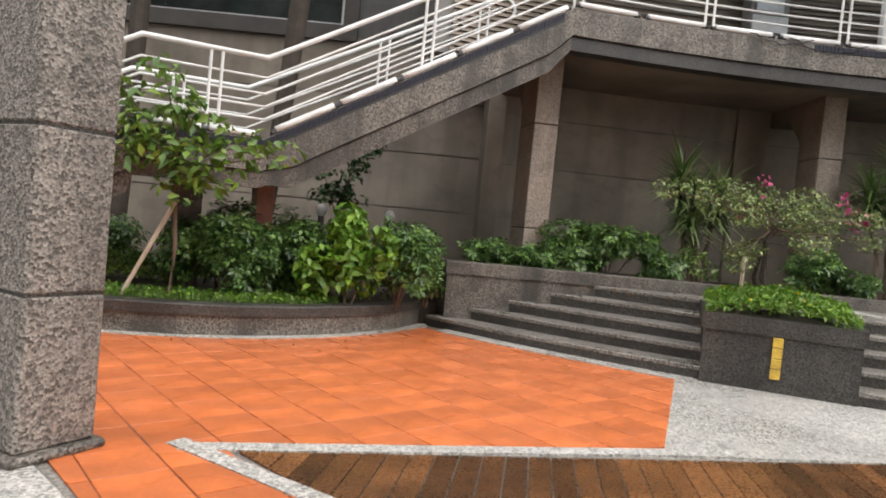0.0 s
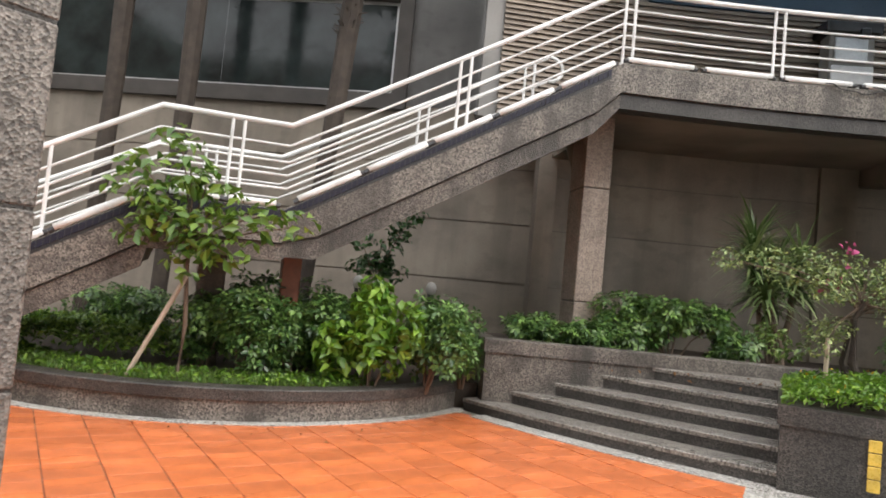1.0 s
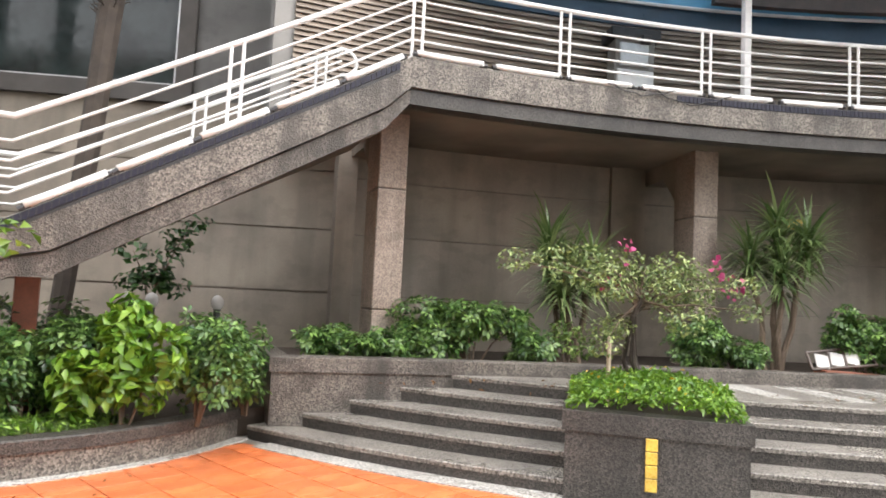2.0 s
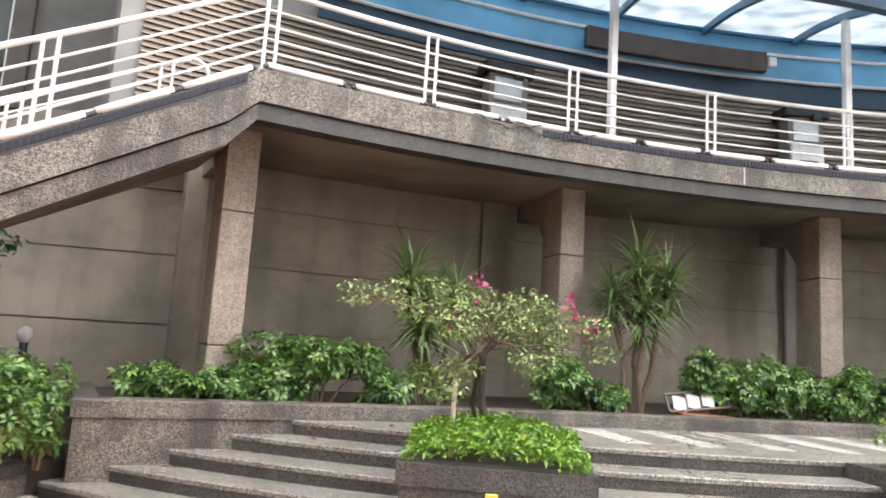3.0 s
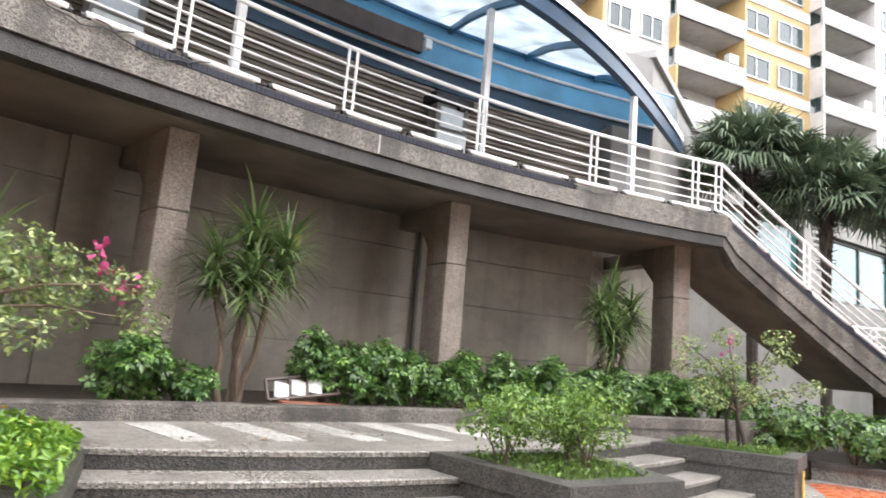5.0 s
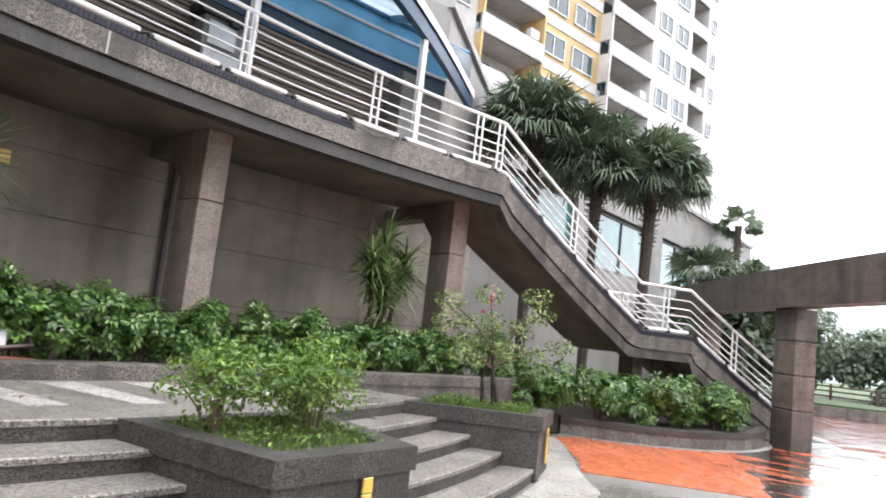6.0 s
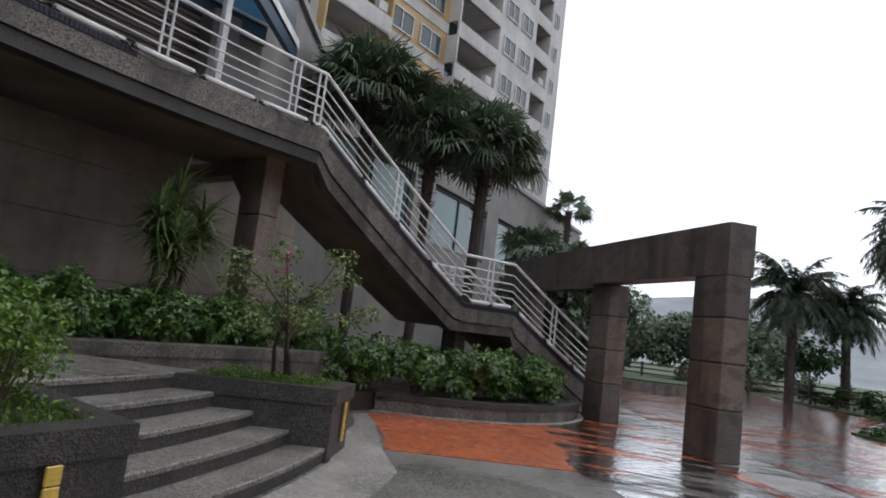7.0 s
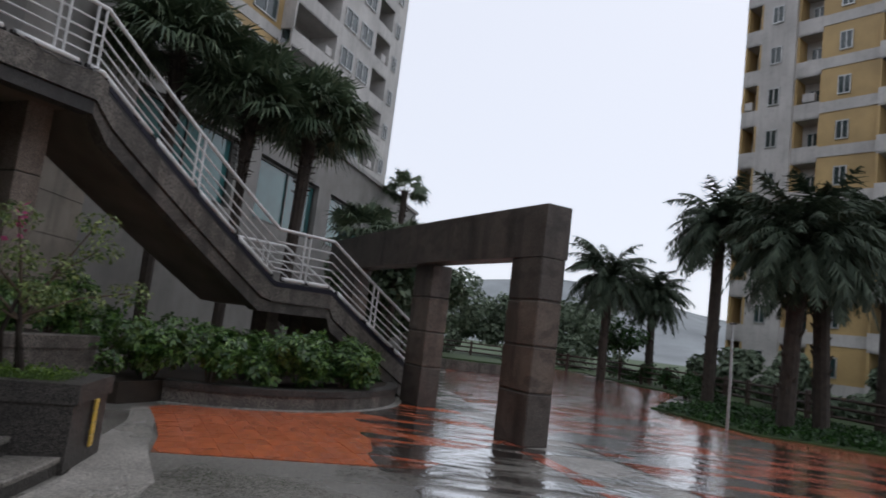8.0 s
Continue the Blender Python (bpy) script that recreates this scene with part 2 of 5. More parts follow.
def finish(name, me, mat, parent=None, label="", smooth=False):
    me.materials.append(mat)
    if smooth:
        me.polygons.foreach_set("use_smooth", [True] * len(me.polygons))
    ob = new(name, me)
    ob.parent = parent
    if label:
        ob["label"] = label
    return ob


def part(name, bm, mat, parent=None, label="", smooth=False):
    bmesh.ops.recalc_face_normals(bm, faces=bm.faces)
    me = bpy.data.meshes.new(name)
    bm.to_mesh(me)
    bm.free()
    return finish(name, me, mat, parent, label, smooth)


def raw(name, verts, faces, mat, parent=None, label=""):
    me = bpy.data.meshes.new(name)
    me.from_pydata([tuple(v) for v in verts], [], [tuple(f) for f in faces])
    return finish(name, me, mat, parent, label)


def thing(name, label, category, at=(0, 0, 0), group="", kind=""):
    ob = new(name)
    ob.location = at
    ob.empty_display_size = 0.1
    return tagged(ob, label, category, group, kind)


def box(bm, size, m=None, bevel=0.0):
    """A box with its base at the origin of m."""
    r = bmesh.ops.create_cube(bm, size=1.0)
    vs = r["verts"]
    for v in vs:
        v.co = Vector((v.co.x * size[0], v.co.y * size[1], (v.co.z + 0.5) * size[2]))
    if bevel:
        es = list({e for v in vs for e in v.link_edges})
        r = bmesh.ops.bevel(bm, geom=es, offset=bevel, segments=1, affect="EDGES")
        vs = list({v for f in r["faces"] for v in f.verts} | {v for v in vs if v.is_valid})
    if m is not None:
        bmesh.ops.transform(bm, matrix=m, verts=[v for v in vs if v.is_valid])
    return bm


def loft(bm, sections, caps=True):
    """Closed profiles of equal length, one after another."""
    rings = [[bm.verts.new(p) for p in s] for s in sections]
    for a, b in zip(rings, rings[1:]):
        for i in range(len(a)):
            j = (i + 1) % len(a)
            bm.faces.new((a[i], a[j], b[j], b[i]))
    if caps:
        bm.faces.new(rings[0])
        bm.faces.new(rings[-1][::-1])
    return bm


def prism(bm, poly, z0, z1):
    return loft(bm, [[Vector((x, y, z0)) for x, y in poly], [Vector((x, y, z1)) for x, y in poly]])


def tube(bm, pts, r, sides=8, taper=1.0):
    """A round bar along points."""
    pts = [Vector(p) for p in pts]
    rings = []
    for i, p in enumerate(pts):
        d = (pts[min(i + 1, len(pts) - 1)] - pts[max(i - 1, 0)]).normalized()
        u = d.cross(Vector((0, 0, 1)))
        u = u.normalized() if u.length > 1e-3 else Vector((1, 0, 0))
        w = u.cross(d)
        rr = r * (1 + (taper - 1) * i / max(1, len(pts) - 1))
        rings.append([p + rr * (math.cos(2 * math.pi * k / sides) * u + math.sin(2 * math.pi * k / sides) * w) for k in range(sides)])
    return loft(bm, rings)


def inside(poly, x, y):
    hit, j = False, len(poly) - 1
    for i in range(len(poly)):
        (xi, yi), (xj, yj) = poly[i], poly[j]
        if (yi > y) != (yj > y) and x < (xj - xi) * (y - yi) / (yj - yi) + xi:
            hit = not hit
        j = i
    return hit


def steps_of(a, b, step):
    n = max(1, int(round(abs(b - a) / step)))
    return [a + (b - a) * i / n for i in range(n + 1)]


def arc_solid(name, profile, a, b, mat, parent=None, step=1.0, where=P, label=""):
    """A profile of (radius, height) swept along a circle."""
    return part(name, loft(bmesh.new(), [[where(r, f, z) for r, z in profile] for f in steps_of(a, b, step)]), mat, parent, label)


# ---- ground ----
bm = bmesh.new()
bmesh.ops.create_grid(bm, x_segments=2, y_segments=2, size=900)
tagged(part("ground", bm, GREY_GROUND), "wet grey washed-pebble paving of the plaza", "ground", kind="structure")

KL, KLR = (-3.9, 10.85), 3.85       # planting bed beside the lower stair, left of the steps
KR, KRR = (20.9, 8.1), 3.8          # its twin beyond the steps


def ring(c, r, a, b, step=6):
    return [(c[0] + r * math.cos(radians(t)), c[1] + r * math.sin(radians(t))) for t in steps_of(a, b, step)]


STEP_R = [15.32, 14.94, 14.55, 14.16, 13.75, 13.34]      # nose of each tread, lowest first; the first is the paved rim
RISER = 0.161

# pale strip that frames the terracotta
LEFT_RED = ring(KL, KLR + 0.12, 245, 338) + [(Q(15.12, a, 0).x, Q(15.12, a, 0).y) for a in steps_of(-38.6, -27.2, 1.5)] + [(1.72, 4.72), (-1.35, 3.93), (-0.1, 3.1), (-0.9, 2.3), (-2.4, 3.85), (-3.6, 4.5), (-6.5, 5.0), (-6.5, 7.2)]
RIGHT_RED = [(13.78, 6.0), (14.6, 6.32), (15.6, 6.87), (16.5, 7.45)] + ring(KR, KRR + 0.1, 192, 272) + [(21.6, 3.2), (18.2, 1.9), (14.8, 3.13)]
PLAZA = [(14.4, -0.82), (19.1, 0.98), (21.8, 2.5), (27.2, 3.62), (46, 4.5), (50, -2), (38, -6.5), (28, -2.6), (25.2, -4.2), (23.5, -9), (16, -10)]


def tiled(name, poly, size, turn, mat, label, top=0.012, gap=0.012, near=None, single=True):
    """A field of square tiles, clipped by their centres, with a dark bed in the joints."""
    root = thing(name, label, "tiled floor", kind="structure")
    part("joint_bed", prism(bmesh.new(), poly, -0.05, 0.004), JOINT, root)
    c, s = math.cos(radians(turn)), math.sin(radians(turn))
    xs, ys = [x * c + y * s for x, y in poly], [-x * s + y * c for x, y in poly]
    shared, count, rest_v, rest_f = None, 0, [], []
    u = math.floor(min(xs) / size) * size
    while u < max(xs):
        v = math.floor(min(ys) / size) * size
        while v < max(ys):
            h, k = size / 2 - gap / 2, size / 2 - 0.0015
            quad = [(u + size / 2 + dx, v + size / 2 + dy) for dx, dy in ((-h, -k), (h, -k), (h, k), (-h, k))]
            world_q = [(a * c - b * s, a * s + b * c) for a, b in quad]
            wx, wy = sum(p[0] for p in world_q) / 4, sum(p[1] for p in world_q) / 4
            ins = [inside(poly, *p) for p in world_q]
            if all(ins):
                if (near is None or near(wx, wy)) and count < 300:
                    if shared is None:
                        b = bmesh.new()
                        box(b, (2 * h, 2 * k, top + 0.02), pose(0, 0, -0.02), 0.0025)
                        first = part("tile", b, mat, root)
                        shared = first.data
                        ob = first
                    else:
                        ob = new("tile", shared)
                        ob.parent = root
                    ob.location = (wx, wy, rng.uniform(-0.002, 0.002))
                    ob.rotation_euler = (0, 0, radians(turn + 180 * int(rng.integers(2))))
                    count += 1
                else:
                    i = len(rest_v)
                    rest_v += [(x, y, top) for x, y in world_q]
                    rest_f.append((i, i + 1, i + 2, i + 3))
            else:
                # cut tiles along the edge
                cut = clip(world_q, poly)
                if len(cut) > 2 and single:
                    b = prism(bmesh.new(), [(x - wx, y - wy) for x, y in cut], -0.02, top)
                    ob = part("tile", b, mat, root)
                    ob.location = (wx, wy, rng.uniform(-0.002, 0.001))
                elif len(cut) > 2:
                    i = len(rest_v)
                    rest_v += [(x, y, top) for x, y in cut]
                    rest_f.append(tuple(range(i, i + len(cut))))
            v += size
        u += size
    if rest_v:
        tagged(raw("cut_tiles", rest_v, rest_f, mat, root), kind="stuff")
    return root


def clip(quad, poly):
    """A tile trimmed to the field: the points of its outline that lie inside, and those where its sides leave the field."""
    rim = [(quad[i][0] + (quad[(i + 1) % 4][0] - quad[i][0]) * k / 6, quad[i][1] + (quad[(i + 1) % 4][1] - quad[i][1]) * k / 6) for i in range(4) for k in range(6)]
    out = []
    for i, a in enumerate(rim):
        b = rim[(i + 1) % len(rim)]
        ia, ib = inside(poly, *a), inside(poly, *b)
        if ia and (i % 6 == 0 or not ib):
            out.append(a)
        if ia != ib:
            lo, hi = 0.0, 1.0
            for _ in range(12):
                mid = (lo + hi) / 2
                p = (a[0] + (b[0] - a[0]) * mid, a[1] + (b[1] - a[1]) * mid)
                if inside(poly, *p) == ia:
                    lo = mid
                else:
                    hi = mid
            out.append((a[0] + (b[0] - a[0]) * lo, a[1] + (b[1] - a[1]) * lo))
    return out


# ---- unseen plain walls added behind the camera; they dim sky light and reflections ----
for nm, x0, x1, y0, y1 in (("wall_south", -22, 12, -14.4, -14), ("wall_west", -22.4, -22, -14.4, 13)):
    tagged(part(nm, prism(bmesh.new(), [(x0, y0), (x1, y0), (x1, y1), (x0, y1)], 0, 15), WALL), "unseen plain plaster wall added to hold back sky light", "wall", kind="structure")

# ---- retaining wall, bed, steps ----
BX, BY, BR = 5.04, -27.54, 37.36      # circle of the retaining wall's face


def B(r, a, z):
    """A point on the retaining wall's circle: radius, degrees to the right, height."""
    return Vector((BX + r * math.sin(radians(a)), BY + r * math.cos(radians(a)), z))


def bed_front(x):
    return BY + math.sqrt(BR ** 2 - (x - BX) ** 2)


bed = thing("raised_bed", "raised planting bed behind a washed-pebble retaining wall", "planting bed", kind="structure")
arc_solid("retaining_wall", [(BR + 0.025, 0), (BR + 0.26, 0), (BR + 0.26, 0.80), (BR + 0.025, 0.80)], -7.62, 17.2, PEBBLE_BAND, bed, 0.8, B)
arc_solid("coping", [(BR, 0.80), (BR + 0.29, 0.80), (BR + 0.29, 0.965), (BR + 0.27, 0.98), (BR + 0.02, 0.98), (BR, 0.965)], -7.66, 17.24, PEBBLE_BAND, bed, 0.8, B)
front_edge = [B(BR + 0.25, a, 0) for a in steps_of(-7.6, 17.2, 0.8)]
back_edge = [P(25.35, f, 0) for f in steps_of(20.3, -21.4, 2)]
part("soil", prism(bmesh.new(), [(p.x, p.y) for p in front_edge + back_edge], 0, 0.88), SOIL, bed)
end_face = [B(BR + 0.03, -7.62, 0), B(BR + 0.03, -7.25, 0), P(25.3, -21.0, 0), P(25.3, -21.6, 0)]
part("end_wall", prism(bmesh.new(), [(p.x, p.y) for p in end_face], 0, 0.955), PEBBLE_BAND, bed)

stairs = thing("plaza_steps", "five curved washed-pebble steps up to the terrace", "steps", kind="structure")
for n in range(1, 6):
    r = STEP_R[n]
    inner = STEP_R[n + 1] - 0.05 if n < 5 else 10.6
    a0, a1 = -41.0 + (5 - n) * 0.0, 11.0
    z = n * RISER
    # risers take a darker pebble tone than the treads
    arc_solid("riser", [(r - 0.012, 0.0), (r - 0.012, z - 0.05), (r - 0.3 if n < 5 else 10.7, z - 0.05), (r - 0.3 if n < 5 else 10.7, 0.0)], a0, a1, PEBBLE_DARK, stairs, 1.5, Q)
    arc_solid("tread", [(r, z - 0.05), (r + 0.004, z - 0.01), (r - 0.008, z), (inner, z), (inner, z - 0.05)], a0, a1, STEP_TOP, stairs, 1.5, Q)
arc_solid("paved_rim", [(14.9, -0.05), (15.2, -0.05), (15.2, 0.019), (14.9, 0.019)], -39.5, -26.5, PEBBLE_LIGHT, stairs, 1.5, Q)

# pale bars across the terrace, each a thin raised wedge
for i in range(6):
    x0 = 5.62 + i * 0.84
    y1, y0 = bed_front(x0) - 0.16, 8.5 - i * 0.12
    part("pale_bar", prism(bmesh.new(), [(x0, y1), (x0 + 0.40, y1 - 0.02), (x0 + 0.42, y0), (x0 + 0.12, y0 + 0.02)], 5 * RISER - 0.01, 5 * RISER + 0.006), PEBBLE_LIGHT, stairs)


def planter(poly, label, reflector=None):
    """A pebble planter box with a proud coping, filled with soil; poly runs round it."""
    root = thing("stair_planter", label, "planter", (poly[0][0], poly[0][1], 0), "stair planters")
    inv = Matrix.Translation((-poly[0][0], -poly[0][1], 0))
    cx, cy = sum(p[0] for p in poly) / len(poly), sum(p[1] for p in poly) / len(poly)

    def grown(d):
        return [(x + d * (x - cx) / math.hypot(x - cx, y - cy), y + d * (y - cy) / math.hypot(x - cx, y - cy)) for x, y in poly]

    def wall_ring(outer, hole, z0, z1):
        b = bmesh.new()
        o0, o1 = [[b.verts.new((x, y, z)) for x, y in outer] for z in (z0, z1)]
        h0, h1 = [[b.verts.new((x, y, z)) for x, y in hole] for z in (z0, z1)]
        k = len(outer)
        for i in range(k):
            j = (i + 1) % k
            for q in ((o0[i], o0[j], o1[j], o1[i]), (h0[j], h0[i], h1[i], h1[j]), (o1[i], o1[j], h1[j], h1[i]), (o0[j], o0[i], h0[i], h0[j])):
                b.faces.new(q)
        bmesh.ops.transform(b, matrix=inv, verts=b.verts)
        return b

    part("wall", wall_ring(grown(-0.02), grown(-0.30), 0, 0.62), PEBBLE_DARK, root)
    part("coping", wall_ring(grown(0.02), grown(-0.30), 0.62, 0.80), PEBBLE_DARK, root)
    b = prism(bmesh.new(), grown(-0.28), 0.05, 0.76)
    bmesh.ops.transform(b, matrix=inv, verts=b.verts)
    part("soil", b, SOIL, root)
    if reflector:
        (x0, y0), (x1, y1), f = reflector
        ang = math.degrees(math.atan2(y1 - y0, x1 - x0))
        for k in range(4):
            b = bmesh.new()
            box(b, (0.10, 0.02, 0.108), inv @ pose(x0 + (x1 - x0) * f, y0 + (y1 - y0) * f, 0.16 + k * 0.115, 0, 0, ang), 0.006)
            part("reflector", b, YELLOW, root, "yellow reflector tile")
    return root


P1 = [(2.97, 7.38), (4.44, 6.79), (4.94, 8.30), (3.54, 8.95)]
P2 = [(7.74, 6.02), (9.10, 5.84), (9.75, 7.45), (7.76, 7.68)]
P3 = [(12.47, 6.13), (13.42, 6.36), (13.0, 8.0), (11.68, 7.70)]
planter(P1, "dark washed-pebble planter box with bougainvillea and yellow flowers", ((2.97, 7.36), (4.44, 6.77), 0.48))
planter(P2, "dark washed-pebble planter box with two small shrubs", ((7.74, 6.0), (9.10, 5.82), 0.62))
planter(P3, "dark washed-pebble planter box with grass and bougainvillea", ((12.47, 6.11), (13.42, 6.34), 0.55))


def low_bed(c, r, a, b, label, extra):
    """A low curved kerb with a proud coping that holds soil."""
    root = thing("low_bed", label, "planting bed", kind="structure")

    def W(rr, t, z):
        return Vector((c[0] + rr * math.cos(radians(t)), c[1] + rr * math.sin(radians(t)), z))

    arc_solid("kerb", [(r - 0.02, 0), (r - 0.20, 0), (r - 0.20, 0.24), (r - 0.02, 0.24)], a, b, PEBBLE, root, 3, W)
    arc_solid("coping", [(r + 0.015, 0.24), (r - 0.24, 0.24), (r - 0.24, 0.36), (r, 0.36), (r + 0.015, 0.345)], a, b, PEBBLE_DARK, root, 3, W)
    arc_solid("pale_edging", [(r + 0.13, -0.03), (r - 0.05, -0.03), (r - 0.05, 0.018), (r + 0.13, 0.018)], a, b, PEBBLE_LIGHT, root, 3, W)
    part("soil", prism(bmesh.new(), ring(c, r - 0.15, a, b) + extra, 0, 0.33), SOIL, root)
    return root


low_bed(KL, KLR, 180, 341, "low curved pebble kerb holding shrubs beside the stair", [(0.0, 9.85), (0.55, 12.2), (0.55, 13.65), (-8, 13.65)])
low_bed(KR, KRR, 188, 285, "low curved pebble kerb holding green shrubs below the stair", [(22.5, 5.5), (21.5, 9), (16.2, 9.2), (16.4, 7.9)])

# ---- back wall below the balcony ----
wall = thing("wall_back", "grey-brown plaster wall with grooves below the balcony", "wall", kind="structure")
WALL_R = 25.4
for lo, hi, cap in ((-18.9, 15.6, 4.6),):
    for z0, z1 in ((0.0, 1.721), (1.739, 2.701), (2.719, 3.621), (3.639, 4.6)):
        if z1 <= cap:
            arc_solid("wall_course", [(WALL_R, z0), (WALL_R + 0.3, z0), (WALL_R + 0.3, z1), (WALL_R, z1)], lo, hi, WALL, wall, 2)
    arc_solid("wall_core", [(WALL_R + 0.03, 0), (WALL_R + 0.29, 0), (WALL_R + 0.29, cap - 0.003), (WALL_R + 0.03, cap - 0.003)], lo, hi, SOFFIT, wall, 2)

# ---- balcony slab and the two stairs that follow its curve ----
TOP = 4.776
EDGE = 22.6
KNOTS = [(-40.5, 0.42), (-32.4, 2.33), (-28.75, 2.33), (-18.2, TOP), (18.2, TOP), (28.5, 2.22), (32.2, 2.22), (40.5, 0.30)]


def top_at(f):
    for (a, za), (b, zb) in zip(KNOTS, KNOTS[1:]):
        if a <= f <= b:
            return za + (zb - za) * (f - a) / (b - a)
    return KNOTS[0][1] if f < 0 else KNOTS[-1][1]


def along(a, b, step=0.8):
    out = {a, b, *steps_of(a, b, step)}
    out |= {k for k, _ in KNOTS if a < k < b}
    return sorted(out)


def swept(name, profile, a, b, mat, parent, label=""):
    """A profile of (radius, height below the parapet's top) that follows balcony and stairs."""
    return part(name, loft(bmesh.new(), [[P(r, f, top_at(f) + z * (1.3 if abs(f) > 18.4 and not 28.4 <= abs(f) <= 32.4 else 1.0)) for r, z in profile] for f in along(a, b)]), mat, parent, label)


FASCIA = [(EDGE, -0.40), (EDGE, -0.015), (EDGE + 0.015, 0), (EDGE + 0.2, 0), (EDGE + 0.2, -0.40)]
BAND = [(EDGE + 0.04, -0.61), (EDGE + 0.04, -0.418), (EDGE + 0.3, -0.418), (EDGE + 0.3, -0.61)]
balcony = thing("balcony", "curved concrete balcony with a washed-pebble fascia", "balcony", kind="structure")
swept("fascia", FASCIA, -18.2, 18.2, PEBBLE, balcony)
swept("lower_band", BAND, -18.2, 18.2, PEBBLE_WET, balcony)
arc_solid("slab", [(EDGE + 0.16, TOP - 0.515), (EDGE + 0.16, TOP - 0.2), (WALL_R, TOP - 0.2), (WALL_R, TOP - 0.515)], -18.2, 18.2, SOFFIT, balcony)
for side, (a, b) in (("left", (-40.5, -18.2)), ("right", (18.2, 40.5))):
    st = thing("outdoor_stair", "curved concrete stair with washed-pebble sides rising to the balcony", "staircase", kind="structure")
    swept("string", FASCIA, a, b, PEBBLE, st)
    swept("lower_band", BAND, a, b, PEBBLE_BAND, st)
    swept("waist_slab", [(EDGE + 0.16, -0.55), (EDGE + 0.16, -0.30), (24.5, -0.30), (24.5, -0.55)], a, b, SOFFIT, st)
    swept("inner_string", [(24.35, -0.28), (24.35, 0), (24.5, 0), (24.5, -0.28)], a, b, PEBBLE, st)
    bm = bmesh.new()
    for (fa, za), (fb, zb) in zip(KNOTS, KNOTS[1:]):
        if a <= fa and fb <= b and abs(za - zb) > 0.1:
            n = int(round(abs(zb - za) / 0.17))
            for k in range(n):
                f0, f1 = fa + (fb - fa) * k / n, fa + (fb - fa) * (k + 1) / n
                z = min(za, zb) + abs(zb - za) * ((k if zb > za else n - 1 - k) + 0.5) / n - 0.15
                loft(bm, [[P(EDGE + 0.2, f, z - 0.2), P(EDGE + 0.2, f, z), P(24.35, f, z), P(24.35, f, z - 0.2)] for f in (f0, f1)])
    part("treads", bm, STEP_TOP, st)

# columns and the beams that tie them to the wall
for f, out in ((-18.05, 23.45), (-5.82, 23.6), (5.42, 23.6), (17.65, 23.5)):
    col = thing("column", "warm washed-pebble column with grooves holding up the balcony", "column", P(out, f, 0.5), "balcony columns", "structure")
    turn = -(f + AXIS)
    inv = Matrix.Translation(-col.location)
    for z0, z1 in ((0.5, 1.55), (1.565, 3.20), (3.215, 4.262)):
        bm = bmesh.new()
        box(bm, (0.40, 0.66, z1 - z0), inv @ Matrix.Translation(P(out + 0.33, f, z0)) @ pose(0, 0, 0, 0, 0, turn), 0.012)
        part("shaft", bm, PEBBLE_WARM, col)
    bm = bmesh.new()
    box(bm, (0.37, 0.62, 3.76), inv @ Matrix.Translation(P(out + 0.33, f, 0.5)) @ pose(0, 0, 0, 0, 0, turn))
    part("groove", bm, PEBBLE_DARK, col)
    back = 27.0 if f > 15 else WALL_R
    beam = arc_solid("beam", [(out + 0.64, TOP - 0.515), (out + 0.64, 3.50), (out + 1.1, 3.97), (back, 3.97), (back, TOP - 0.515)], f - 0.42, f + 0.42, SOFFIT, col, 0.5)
    beam.location = -col.location
    if -10 < f < 0:
        pil = arc_solid("pilaster", [(WALL_R - 0.10, 0.8), (WALL_R - 0.10, 4.26), (WALL_R, 4.26), (WALL_R, 0.8)], f - 1.98, f - 0.53, WALL, col, 0.5)
        pil.location = -col.location

# ---- railings ----
RAIL_R = EDGE + 0.12
RAILS = [1.02, 0.77, 0.57, 0.41, 0.25]


def railing(a, b, r, label, posts, heights=RAILS, low=0.0):
    root = thing("railing", label, "railing", kind="structure")
    fs = along(a, b, 0.7)
    for i, h in enumerate(heights):
        pts = [P(r, f, top_at(f) + h) for f in fs]
        part("top_rail" if i == 0 else "rail", tube(bmesh.new(), pts, 0.033 if i == 0 else 0.0155, 8), WHITE, root, smooth=True)
    for f in posts:
        for d in (-0.17, 0.17):
            bm = bmesh.new()
            tube(bm, [P(r - 0.005, f + d, top_at(f + d) + low), P(r - 0.005, f + d, top_at(f + d) + heights[0])], 0.021, 8)
            part("post", bm, WHITE, root)
            bm = bmesh.new()
            bmesh.ops.create_cone(bm, cap_ends=True, segments=12, radius1=0.045, radius2=0.04, depth=0.02, matrix=Matrix.Translation(P(r - 0.005, f + d, top_at(f + d) + low + 0.01)))
            part("flange", bm, WHITE, root)
    return root


railing(-39.8, 39.8, RAIL_R, "white tubular steel railing along the balcony and stairs",
        [-38.5, -35.2, -30.3, -23.5, -18.0, -12.7, -7.2, -1.35, 4.6, 10.6, 16.6, 18.0, 23.4, 30.4, 35.6, 39])
railing(-38.5, -19.5, 24.42, "white tubular handrail on the inner side of the stair", [-37, -31, -24, -20.2], [0.9, 0.72, 0.5, 0.3])
railing(19.5, 38.5, 24.42, "white tubular handrail on the inner side of the stair", [20.2, 24, 31, 37], [0.9, 0.72, 0.5, 0.3])


